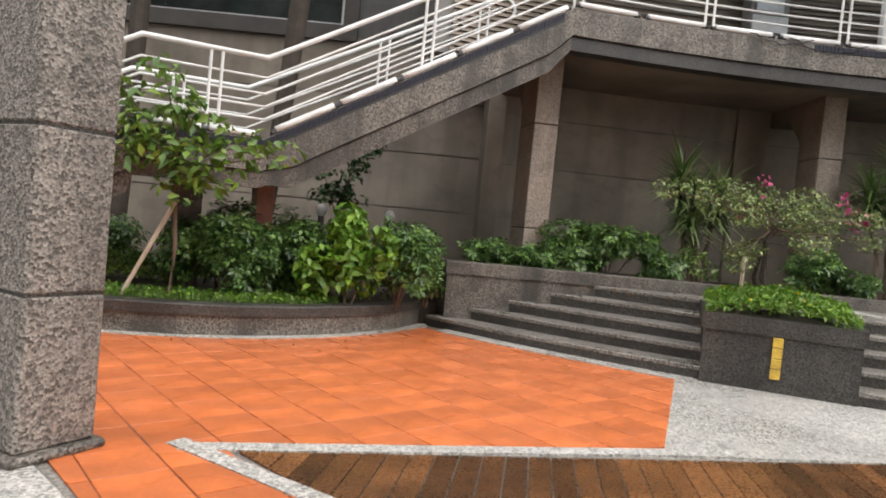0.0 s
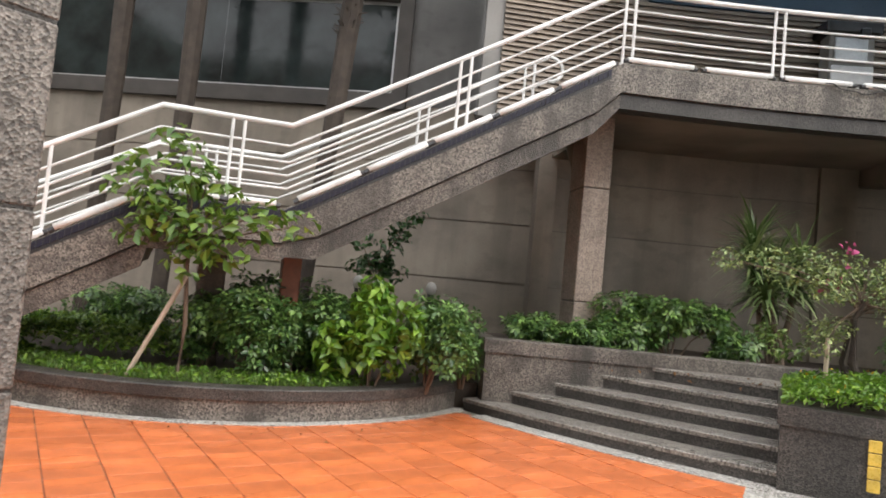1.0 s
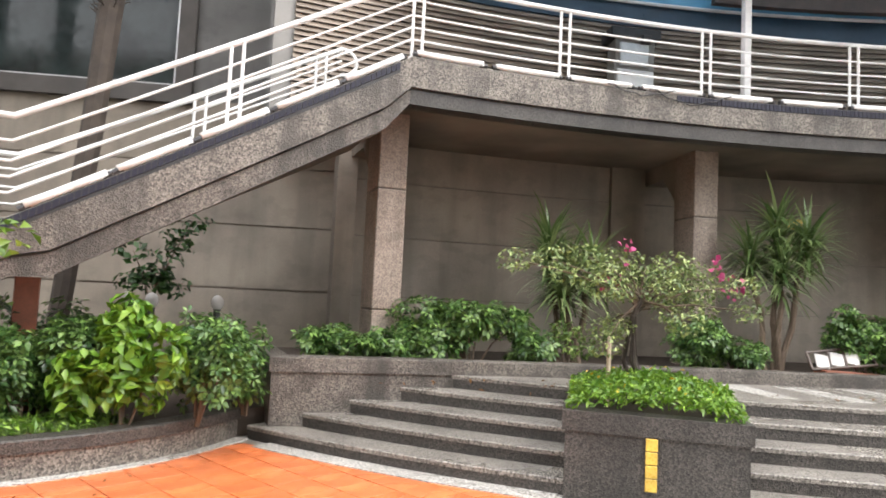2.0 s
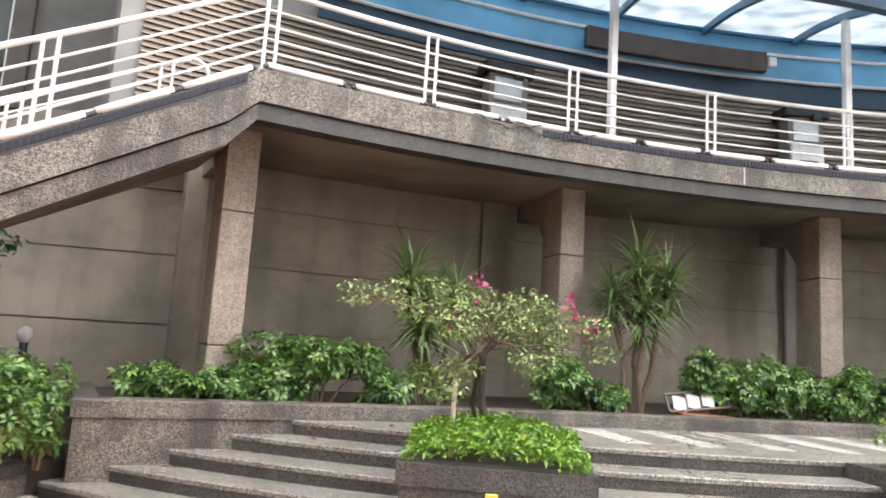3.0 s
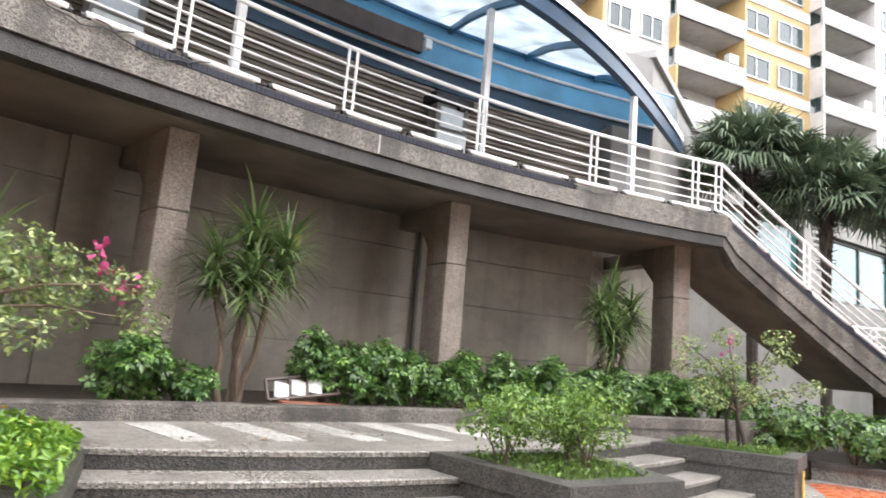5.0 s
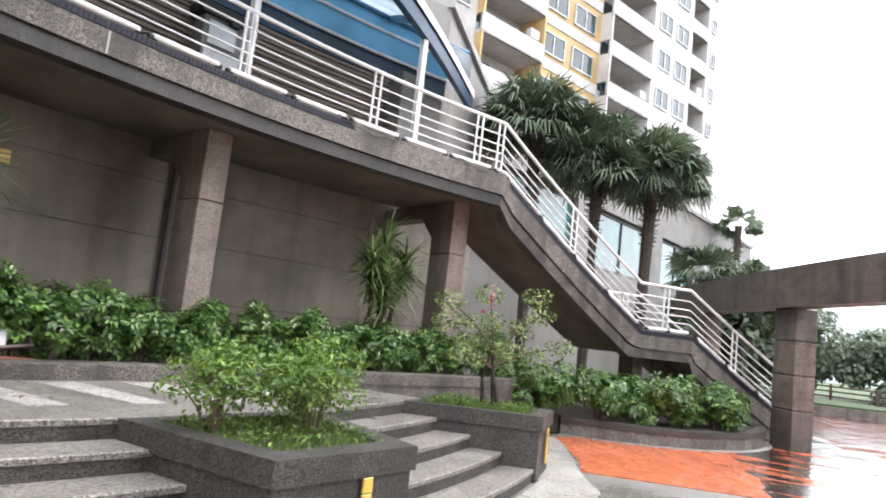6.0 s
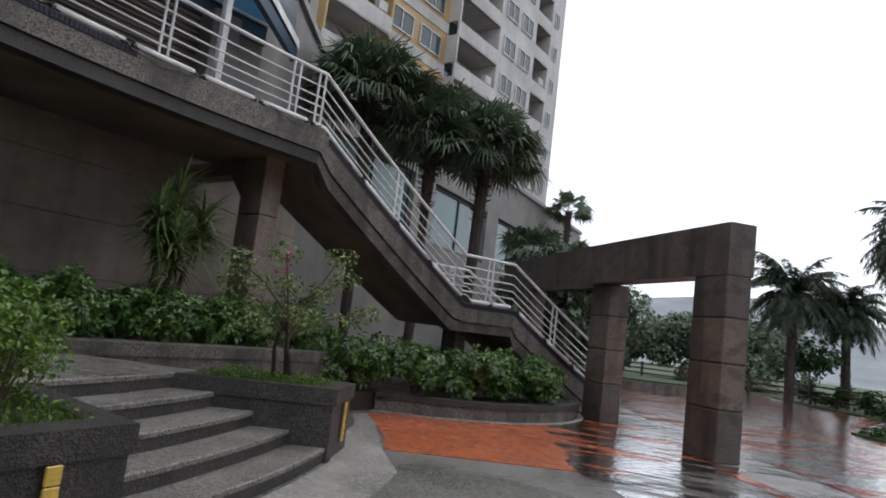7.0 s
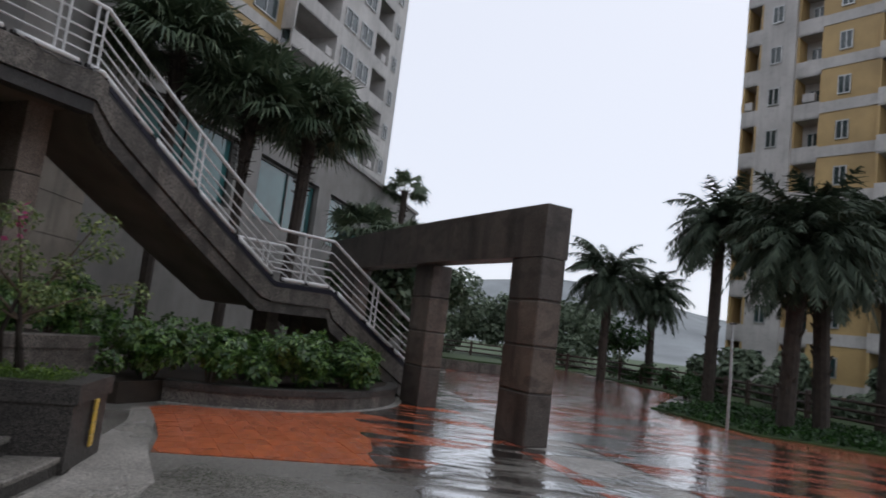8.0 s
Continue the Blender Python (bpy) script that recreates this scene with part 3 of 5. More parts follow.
def mosaic(a, b):
    """A row of small navy tiles set on edge below the parapet's rim."""
    bm = bmesh.new()
    n = int(radians(b - a) * EDGE / 0.062)
    for k in range(n):
        f0, f1 = a + (b - a) * (k + 0.1) / n, a + (b - a) * (k + 0.9) / n
        loft(bm, [[P(r, f, top_at(f) + z) for r, z in ((EDGE - 0.014, -0.105), (EDGE - 0.014, -0.022), (EDGE + 0.006, -0.018), (EDGE + 0.006, -0.109))] for f in (f0, f1)])
    tagged(part("navy_mosaic", bm, NAVY, balcony, "row of small navy mosaic tiles"), kind="stuff")
    swept("mosaic_bed", [(EDGE - 0.003, -0.115), (EDGE - 0.003, -0.012), (EDGE + 0.01, -0.012), (EDGE + 0.01, -0.115)], a, b, BLACK, balcony)


mosaic(-39.5, -18.6)
mosaic(18.6, 39.5)
mosaic(-8.5, 9.5)


def tube_light(a, b):
    """A lamp tube in a white trough with black end caps, lying along the parapet's edge."""
    root = thing("tube_light", "white lamp tube with black end caps along the parapet edge", "light", P(EDGE + 0.05, a, top_at(a)), "parapet tube lights")
    inv = Matrix.Translation(-root.location)
    pts = [inv @ P(EDGE + 0.03, a + (b - a) * k / 4, top_at(a + (b - a) * k / 4) + 0.05) for k in range(5)]
    part("tube", tube(bmesh.new(), pts, 0.043, 8), TUBE, root, smooth=True)
    for p, q in ((pts[0], pts[1]), (pts[-1], pts[-2])):
        d = (q - p).normalized()
        part("end_cap", tube(bmesh.new(), [p - 0.05 * d - Vector((0, 0, 0.025)), p + 0.05 * d - Vector((0, 0, 0.008))], 0.036, 8), BLACK, root, "black rubber end cap")


f = -18.2
while f < 18.0:
    if not -11.4 < f + 1.2 < -9.0:
        tube_light(f + 0.15, f + 2.45)
    f += 2.75
for a, b, n in ((-28.5, -18.4, 5), (18.4, 28.3, 4), (-32.1, -28.9, 2), (-39.5, -32.5, 3), (28.8, 32.0, 2), (32.5, 39.5, 3)):
    for k in range(n):
        tube_light(a + (b - a) * k / n + 0.12, a + (b - a) * (k + 1) / n - 0.12)

# ---- upper wall, shutters, canopy ----
upper = thing("wall_upper", "grey upper wall with brown slatted shutters and blue panels", "wall", kind="structure")
arc_solid("wall_face", [(WALL_R + 0.08, TOP - 0.2), (WALL_R + 0.3, TOP - 0.2), (WALL_R + 0.3, 9.2), (WALL_R + 0.08, 9.2)], -21.5, 19.0, UPPER_WALL, upper, 2)
arc_solid("teal_panel", [(WALL_R, 6.98), (WALL_R + 0.07, 6.98), (WALL_R + 0.07, 7.40), (WALL_R, 7.40)], -15, 19, TEAL, upper, 2)
arc_solid("blue_panel", [(WALL_R - 0.02, 7.41), (WALL_R + 0.07, 7.41), (WALL_R + 0.07, 8.3), (WALL_R - 0.02, 8.3)], -15, 19, BLUE_LIGHT, upper, 2)
for z in (7.40, 7.93):
    part("pipe", tube(bmesh.new(), [P(WALL_R - 0.06, f, z) for f in steps_of(-15, 19, 1)], 0.032, 6), WHITE, upper)
shutter = thing("slatted_shutter", "brown horizontal slatted shutters behind the balcony", "shutter", kind="structure")
z = TOP - 0.15
while z < 6.9:
    arc_solid("slat", [(WALL_R - 0.01, z), (WALL_R + 0.05, z + 0.01), (WALL_R + 0.05, z + 0.075), (WALL_R + 0.03, z + 0.085)], -20.8, 17.5, SHUTTER, shutter, 2.5)
    z += 0.094

canopy = thing("canopy", "crescent-shaped awning of milky sheets on blue steel rafters", "awning", P(22.9, 0, TOP), kind="structure")
inv = Matrix.Translation(-canopy.location)
BEAM_Z, HEAD_Z, HEAD_R = 7.0, 8.33, 25.36


def front(f):
    """Radius of the awning's front beam, which bows away from the wall."""
    return min(21.4 + 0.01 * (f - 1) ** 2, HEAD_R - 0.1)


def roof_at(f, s, lift=0.0):
    """A point of the awning's roof: s is 0 at the front beam and 1 at the wall."""
    r = front(f) + (HEAD_R - front(f)) * s
    return inv @ P(r, f, BEAM_Z + 0.12 + (HEAD_Z - BEAM_Z - 0.12) * s + 0.12 * math.sin(math.pi * s) + lift)


RAFTERS = (-15.3, -10.9, -6.5, -2.1, 2.2, 6.6, 11.0, 15.2)
LAST = 20.2
for a, b in zip(RAFTERS, RAFTERS[1:] + (LAST,)):
    bm = bmesh.new()
    loft(bm, [[roof_at(f, k / 6) for k in range(7)] + [roof_at(f, k / 6, 0.012) for k in range(6, -1, -1)] for f in steps_of(a - 1.0, b - 1.05 if b < LAST else b, 0.7)])
    part("roof_sheet", bm, MILK, canopy, "milky translucent sheet")
for a in RAFTERS:
    bm = bmesh.new()
    for_rows = []
    for k in range(9):
        u = k / 8
        f = a - 2.0 * (1 - u)
        p, t = roof_at(f, u, -0.02), P(1, f + 90, 0) - P(0, f + 90, 0)
        for_rows.append([p - t * 0.045, p + t * 0.045, p + t * 0.045 - Vector((0, 0, 0.13)), p - t * 0.045 - Vector((0, 0, 0.13))])
    loft(bm, for_rows)
    part("rafter", bm, BLUE, canopy, "blue steel rafter")
part("purlin", tube(bmesh.new(), [roof_at(f, 0.98, -0.06) for f in steps_of(-16, LAST, 1)], 0.05, 8), BLUE, canopy)
bm = bmesh.new()
loft(bm, [[inv @ P(front(f) + r, f, BEAM_Z + z) for r, z in ((-0.06, -0.20), (-0.10, 0.0), (-0.06, 0.18), (0.08, 0.18), (0.08, -0.20))] for f in steps_of(-17, LAST, 0.6)])
part("front_beam", bm, BLUE_DEEP, canopy, "deep blue bowed front beam")
bm = bmesh.new()
loft(bm, [[inv @ P(front(f) + r, f, BEAM_Z + z) for r, z in ((-0.15, 0.04), (-0.12, 0.23), (0.06, 0.23), (0.06, 0.19), (-0.095, 0.185))] for f in steps_of(-17, LAST, 0.6)])
part("edge_trim", bm, WHITE, canopy, "white edge trim")
for f, h in ((-5.3, 2.75), (5.0, 2.78), (13.2, 2.2)):
    bm = bmesh.new()
    box(bm, (0.11, 0.11, h), inv @ Matrix.Translation(P(22.92, f, TOP - 0.1)) @ pose(0, 0, 0, 0, 0, -(f + AXIS)), 0.01)
    part("post", bm, WHITE, canopy, "white square steel post")
board = thing("sign_board", "long dark brown timber board under the awning", "sign board", P(WALL_R - 0.1, 1.5, 7.7))
bm = bmesh.new()
loft(bm, [[P(r, f, z) - board.location for r, z in ((25.0, 7.40), (25.14, 7.40), (25.14, 7.80), (25.0, 7.80))] for f in steps_of(-3.8, 4.8, 1)])
part("plank", bm, WOOD, board)
b = bmesh.new()
box(b, (0.16, 0.14, 0.2), Matrix.Translation(P(25.05, 5.1, 7.52) - board.location) @ pose(0, 0, 0, 0, 0, -(5.1 + AXIS)), 0.02)
part("lamp", b, TUBE, board, "small white lamp at the end of the board")
for f in (-3.0, 0.5, 4.0):
    part("bracket", tube(bmesh.new(), [P(25.1, f, 7.6) - board.location, P(WALL_R, f, 7.6) - board.location], 0.02, 6), BLUE, board)


def service_box(f, w):
    root = thing("service_cabinet", "pale grey service cabinet with a white panel against the shutters", "cabinet", P(WALL_R - 0.25, f, TOP - 0.2), "service cabinets")
    turn = -(f + AXIS)
    for nm, size, x, y, z, m, lab in (("body", (w, 0.36, 1.95), 0, 0, 0, UPPER_WALL, ""), ("panel", (w * 0.92, 0.04, 0.5), 0, -0.21, 0.88, WHITE, "white front panel"),
                                      ("plate", (w * 0.72, 0.04, 0.42), -w * 0.04, -0.205, 1.45, ALU, "pale grey upper plate"), ("hood", (w * 1.25, 0.5, 0.2), 0, 0, 1.95, BLACK, "black hood"),
                                      ("lamp", (w * 0.22, 0.12, 0.16), w * 0.22, -0.24, 1.86, BLACK, "black lamp below the hood"), ("lettering", (w * 0.5, 0.008, 0.05), 0.02, -0.232, 1.02, FRAME, "dark lettering bar"),
                                      ("lettering", (w * 0.36, 0.008, 0.045), -0.05, -0.232, 0.93, RUST, "red lettering bar")):
        b = bmesh.new()
        box(b, size, pose(0, 0, z, 0, 0, turn) @ pose(x, y, 0), min(0.015, size[1] * 0.3))
        part(nm, b, m, root, lab)


service_box(-7.3, 0.75)
service_box(6.6, 0.72)


# ---- paving fields ----
tiled("floor_terracotta", LEFT_RED, 0.4, 40.0, RED, "wet terracotta tile floor with dark joints", gap=0.010)
tiled("floor_terracotta_far", RIGHT_RED, 0.33, 29.5, RED_WET, "wet terracotta tile floor by the stair foot", gap=0.012, near=lambda x, y: x < 17.5)
tiled("floor_plaza", PLAZA, 0.5, 20, RED_DARK, "wet dark red tile floor of the open plaza", gap=0.014, near=lambda x, y: x < 26 and y > -4.5, single=False)
trim = thing("pale_trim", "pale washed-pebble strips that frame the tile fields", "paving trim", kind="structure")
for pts, w in (([(-1.5, 3.93), (1.72, 4.72), (3.9, 5.1)], 0.13), ([(-1.5, 4.0), (-0.1, 3.1), (0.9, 2.2)], 0.13)):
    for (x0, y0), (x1, y1) in zip(pts, pts[1:]):
        d = Vector((x1 - x0, y1 - y0)).normalized() * w
        part("strip", prism(bmesh.new(), [(x0, y0), (x1, y1), (x1 + d.y, y1 - d.x), (x0 + d.y, y0 - d.x)], -0.03, 0.016 + 0.004 * (y1 < y0)), PEBBLE_LIGHT, trim)
part("strip", prism(bmesh.new(), [(3.3, 7.55), (2.70, 7.44), (1.72, 4.72), (3.9, 5.1), (7.5, 5.6), (7.6, 5.95), (5.0, 6.8)], -0.03, 0.010), PEBBLE_LIGHT, trim)
part("strip", prism(bmesh.new(), [(-2.6, 3.9), (-0.9, 2.3), (-2.0, 1.2), (-5.5, 3.0), (-5.5, 4.4)], -0.03, 0.010), PEBBLE_LIGHT, trim)
# rim that follows the foot of the steps towards the far tiles
pts_in = [Q(15.0, a, 0) for a in steps_of(4.0, 11.2, 0.8)] + [Vector((13.5, 6.6, 0)), Vector((15.3, 7.1, 0)), Vector((16.3, 7.6, 0))]
pts_out = [Q(15.75, a, 0) for a in steps_of(4.0, 11.2, 0.8)] + [Vector((13.72, 6.0, 0)), Vector((15.55, 6.85, 0)), Vector((16.5, 7.42, 0))]
bm = bmesh.new()
loft(bm, [[Vector((p.x, p.y, -0.03)), Vector((p.x, p.y, 0.016)), Vector((q.x, q.y, 0.016)), Vector((q.x, q.y, -0.03))] for p, q in zip(pts_in, pts_out)])
part("rim", bm, RIM, trim)
for pts, w, m in (([(13.0, 0.0), (18.6, 2.15), (21.3, 3.6), (27, 4.8)], 1.15, RIM), ([(12.9, 0.25), (18.45, 2.38)], 0.26, RED_DARK)):
    for (x0, y0), (x1, y1) in zip(pts, pts[1:]):
        d = Vector((x1 - x0, y1 - y0)).normalized() * w
        part("strip", prism(bmesh.new(), [(x0, y0), (x1, y1), (x1 + d.y, y1 - d.x), (x0 + d.y, y0 - d.x)], -0.03, 0.007 + 0.003 * (m is RED_DARK)), m, trim)

# rain standing on the paving before and beyond the pergola
for edge in ([(13.3, 3.0), (15.5, 3.9), (17.4, 4.4), (18.9, 4.75), (20.8, 4.5), (22.4, 4.0), (24, 1.5), (24.2, -3.4), (20, -6), (14.5, -4.5), (11.8, -1.9), (10.9, 0.6), (11.9, 2.2)],
             [(23.2, 4.3), (27, 4.9), (36, 3.4), (45, 2.6), (47, -2.5), (38, -5.6), (29.5, -3.0), (24.7, -3.0), (24.5, 1.5)]):
    rim = []
    for (x0, y0), (x1, y1) in zip(edge, edge[1:] + edge[:1]):
        for k in range(6):
            x, y = x0 + (x1 - x0) * k / 6, y0 + (y1 - y0) * k / 6
            rim.append((x + 0.35 * noise.noise(Vector((x * 1.3, y * 1.3, 3))), y + 0.35 * noise.noise(Vector((x * 1.3, y * 1.3, 9)))))
    bm = bmesh.new()
    bm.faces.new([bm.verts.new((x, y, 0.0142)) for x, y in rim])
    bmesh.ops.triangulate(bm, faces=bm.faces[:])
    tagged(part("water", bm, WATER), "shallow rain puddle on the paving", "puddle", kind="structure")

deck = thing("floor_deck", "wet brown timber deck", "wooden deck", kind="structure")
DECK_POLY = [(-1.12, 3.87), (4.2, 5.02), (9.5, 4.5), (9.2, -1.5), (4.5, -1.2)]
ang = radians(82)
dx, dy = math.cos(ang), math.sin(ang)


def trim_to(shape, poly):
    """The part of a convex shape that lies inside a convex field whose corners run clockwise."""
    for (x0, y0), (x1, y1) in zip(poly, poly[1:] + poly[:1]):
        out = []
        for k, p in enumerate(shape):
            q = shape[(k + 1) % len(shape)]
            a = (x1 - x0) * (p[1] - y0) - (y1 - y0) * (p[0] - x0)
            b = (x1 - x0) * (q[1] - y0) - (y1 - y0) * (q[0] - x0)
            if a <= 0:
                out.append(p)
            if a * b < 0:
                out.append((p[0] + (q[0] - p[0]) * a / (a - b), p[1] + (q[1] - p[1]) * a / (a - b)))
        shape = out
        if len(shape) < 3:
            return []
    return shape


u = -6.0
while u < 14:
    plank = [(w * dy + v * dx, 2.0 - w * dx + v * dy) for w, v in ((u - 0.0675, -9), (u + 0.0675, -9), (u + 0.0675, 9), (u - 0.0675, 9))]
    plank = trim_to(plank, DECK_POLY)
    if plank:
        part("plank", prism(bmesh.new(), plank, -0.02, 0.014 + float(rng.uniform(0, 0.003))), DECK, deck)
    u += 0.146

# ---- foreground pillar ----
pillar = thing("pillar", "tall square pebble-dashed pillar with grooves", "pillar", (-2.15, 3.35, 0), kind="structure")
e1, e2 = Vector((0.22, 0.40, 0)), Vector((-0.90, 0.49, 0)) * 0.6
turn = math.degrees(math.atan2(e1.y, e1.x))
mid = (e1 + e2) / 2
for z0, z1 in ((0.06, 0.90), (0.91, 1.80), (1.81, 2.75), (2.76, 3.8), (3.81, 5.2)):
    bm = bmesh.new()
    box(bm, (e1.length, e2.length, z1 - z0), pose(mid.x, mid.y, z0, 0, 0, turn), 0.015)
    part("block", bm, PEBBLE_COARSE, pillar)
bm = bmesh.new()
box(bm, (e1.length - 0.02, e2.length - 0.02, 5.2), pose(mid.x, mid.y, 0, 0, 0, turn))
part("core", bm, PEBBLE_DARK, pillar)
bm = bmesh.new()
box(bm, (e1.length + 0.1, e2.length + 0.1, 0.06), pose(mid.x, mid.y, 0, 0, 0, turn), 0.02)
part("footing", bm, PEBBLE, pillar)

# ---- facade behind the left stair ----
FY = 13.7
facade = thing("wall_left", "grey tiled facade with long dark windows behind the stair", "wall", kind="structure")


def slab(name, x0, x1, z0, z1, y0, y1, m, parent, label="", bevel=0.0):
    b = bmesh.new()
    box(b, (x1 - x0, y1 - y0, z1 - z0), pose((x0 + x1) / 2, (y0 + y1) / 2, z0), bevel)
    return part(name, b, m, parent, label)


for z0, z1 in ((0, 1.735), (1.765, 2.875), (2.905, 3.955), (3.985, 5.1)):
    slab("wall_course", -18, 0.62, z0, z1, FY, FY + 0.3, WALL, facade)
slab("wall_core", -18, 0.62, 0, 5.09, FY + 0.03, FY + 0.32, SOFFIT, facade)
slab("wall_return", 0.60, 0.90, 0, 4.6, 12.26, FY + 0.3, WALL, facade)
slab("wall_return", -0.62, -0.32, 4.6, 10.2, 12.1, FY + 0.3, FACADE, facade)
slab("wall_head", -18, -0.62, 7.4, 10.2, FY, FY + 0.3, FACADE, facade)
for x0, x1 in ((-18, -10.36), (-2.15, -0.62)):
    slab("wall_pier", x0, x1, 5.1, 7.4, FY, FY + 0.3, FACADE, facade)
win = thing("window_left", "long dark window in a brown surround with pale frames", "window", kind="structure")
for nm, x0, x1, z0, z1, m in (("sill", -10.36, -2.15, 5.0, 5.31, FRAME), ("head", -10.36, -2.15, 7.22, 7.4, FRAME), ("jamb", -10.36, -10.07, 5.31, 7.22, FRAME), ("jamb", -2.45, -2.15, 5.31, 7.22, FRAME)):
    slab(nm, x0, x1, z0, z1, FY - 0.12, FY + 0.2, m, win)
for nm, x0, x1, z0, z1 in (("frame", -10.07, -2.45, 5.31, 5.37), ("frame", -10.07, -2.45, 7.16, 7.22), ("frame", -10.07, -10.0, 5.37, 7.16), ("frame", -2.52, -2.45, 5.37, 7.16)):
    slab(nm, x0, x1, z0, z1, FY + 0.02, FY + 0.07, ALU, win, "pale aluminium frame")
for x0, x1 in ((-10.0, -6.14), (-6.135, -2.52)):
    slab("pane", x0, x1, 5.37, 7.16, FY + 0.04, FY + 0.05, GLASS_DIM, win, "dark glass pane")

# ---- pergola ----
UX, UY, NX, NY = -0.854, -0.52, 0.52, -0.854
pergola = thing("pergola", "heavy concrete frame of grooved pillars under a thick beam", "pergola", (18.0, 1.7, 0), kind="structure")
inv = Matrix.Translation(-pergola.location)
face = math.degrees(math.atan2(UY, UX))


def pergola_pillar(ax, ay):
    root = new("pillar")
    root.parent = pergola
    cx, cy = ax + UX * 0.45 + NX * 0.24, ay + UY * 0.45 + NY * 0.24
    for z0, z1, m in ((0, 0.83, STAINED), (0.85, 1.58, PEBBLE_BROWN), (1.60, 2.33, PEBBLE_BROWN), (2.35, 3.06, STAINED)):
        b = bmesh.new()
        box(b, (0.9, 0.48, z1 - z0), inv @ pose(cx, cy, z0, 0, 0, face), 0.02)
        part("block", b, m, root)
    b = bmesh.new()
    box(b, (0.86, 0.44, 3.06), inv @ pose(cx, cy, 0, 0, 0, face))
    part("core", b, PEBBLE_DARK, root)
    return root


for ax, ay in ((18.2, 2.24), (21.77, 4.3), (25.4, 6.75)):
    pergola_pillar(ax, ay)
bm = bmesh.new()
pts = []
for k in range(13):
    s = k / 12
    x, y = 17.43 + s * 9.6, 1.77 + s * 5.85 + 0.55 * math.sin(s * math.pi) * 0.35
    pts.append((x, y))
loft(bm, [[inv @ Vector((x, y, 3.06)), inv @ Vector((x, y, 3.94)), inv @ Vector((x + NX * 0.5, y + NY * 0.5, 3.94)), inv @ Vector((x + NX * 0.5, y + NY * 0.5, 3.06))] for x, y in pts])
bmesh.ops.bevel(bm, geom=[e for e in bm.edges if len(e.link_faces) == 2 and e.calc_face_angle(0) > 1.0], offset=0.02, segments=1, affect="EDGES")
part("beam", bm, STAINED, pergola)

# ---- podium, tower and the far flats ----
OCHRE = material("ochre_tile", (0.49, 0.34, 0.15), 0.55, 0.12, 0.4, 12, 0.08, 0.05)
PALE = material("pale_tile_facade", (0.54, 0.52, 0.50), 0.5, 0.10, 0.4, 12, 0.08, 0.05, streaks=0.2)
MID = material("grey_band", (0.33, 0.32, 0.31), 0.6, 0.15, 0.5, 12, 0.1, 0.05)


def run_frame(p, q):
    """A frame that runs along a facade from p to q, with y into the building."""
    d = Vector((q[0] - p[0], q[1] - p[1]))
    return Matrix.Translation((p[0], p[1], 0)) @ pose(0, 0, 0, 0, 0, math.degrees(math.atan2(d.y, d.x))), d.length


def block(name, m4, x0, x1, z0, z1, y0, y1, m, parent, label=""):
    b = bmesh.new()
    box(b, (x1 - x0, y1 - y0, z1 - z0), m4 @ pose((x0 + x1) / 2, (y0 + y1) / 2, z0))
    return part(name, b, m, parent, label)


def window(m4, x, z, w, h, y, parent, m=None, glass=None):
    """A framed window, set into the wall at depth y."""
    root = new("window")
    root.parent = parent
    block("frame", m4, x, x + w, z, z + 0.08, y - 0.06, y + 0.1, m or ALU, root)
    block("frame", m4, x, x + w, z + h - 0.08, z + h, y - 0.06, y + 0.1, m or ALU, root)
    for k in (0, 0.5, 1):
        block("frame", m4, x + k * (w - 0.07), x + k * (w - 0.07) + 0.07, z + 0.08, z + h - 0.08, y - 0.06, y + 0.1, m or ALU, root)
    block("pane", m4, x + 0.05, x + w - 0.05, z + 0.05, z + h - 0.05, y, y + 0.03, glass or GLASS, root)


podium = thing("podium_building", "long low grey building with large dark windows", "building")
m4, L = run_frame((17.05, 11.1), (22.1, 12.7))
back4, back_len = run_frame((15.5, 11.72), (22.3, 12.72))
block("link_wall", m4, 0, L + 0.1, 4.62, 9.2, 0, 2, UPPER_WALL, podium)
for z0, z1 in ((0, 1.72), (1.74, 2.70), (2.72, 3.62), (3.64, 4.6)):
    block("wall_course", back4, 0, back_len, z0, z1, 0, 0.6, WALL, podium)
block("wall_core", back4, 0, back_len, 0, 4.6, 0.03, 0.7, SOFFIT, podium)
block("roof_edge", m4, -0.1, L + 0.1, 9.2, 9.4, -0.12, 2, MID, podium)
m4, L = run_frame((22.1, 12.7), (45.5, 9.1))
block("wall", m4, 0, 30, 0, 4.85, 0, 6, UPPER_WALL, podium)
block("wall", m4, 0, 30, 7.3, 9.2, 0, 6, UPPER_WALL, podium)
block("roof_edge", m4, 0, 30.1, 9.2, 9.4, -0.12, 6, MID, podium)
block("back_wall", m4, 0, 30, 4.85, 7.3, 0.5, 6, FRAME, podium)
edges = [0, 1.2, 6.5, 8.15, 13.6, 15.0, 19.5, 21.0, 25.0, 30]
for i in range(0, len(edges), 2):
    block("pier", m4, edges[i], edges[i + 1] if i else 1.2, 4.85, 7.3, 0, 0.5, UPPER_WALL, podium)
for x0, x1 in zip(edges[1:-1:2], edges[2::2]):
    window(m4, x0 + 0.02, 4.9, x1 - x0 - 0.04, 2.35, 0.25, podium, FRAME, TEAL_GLASS)


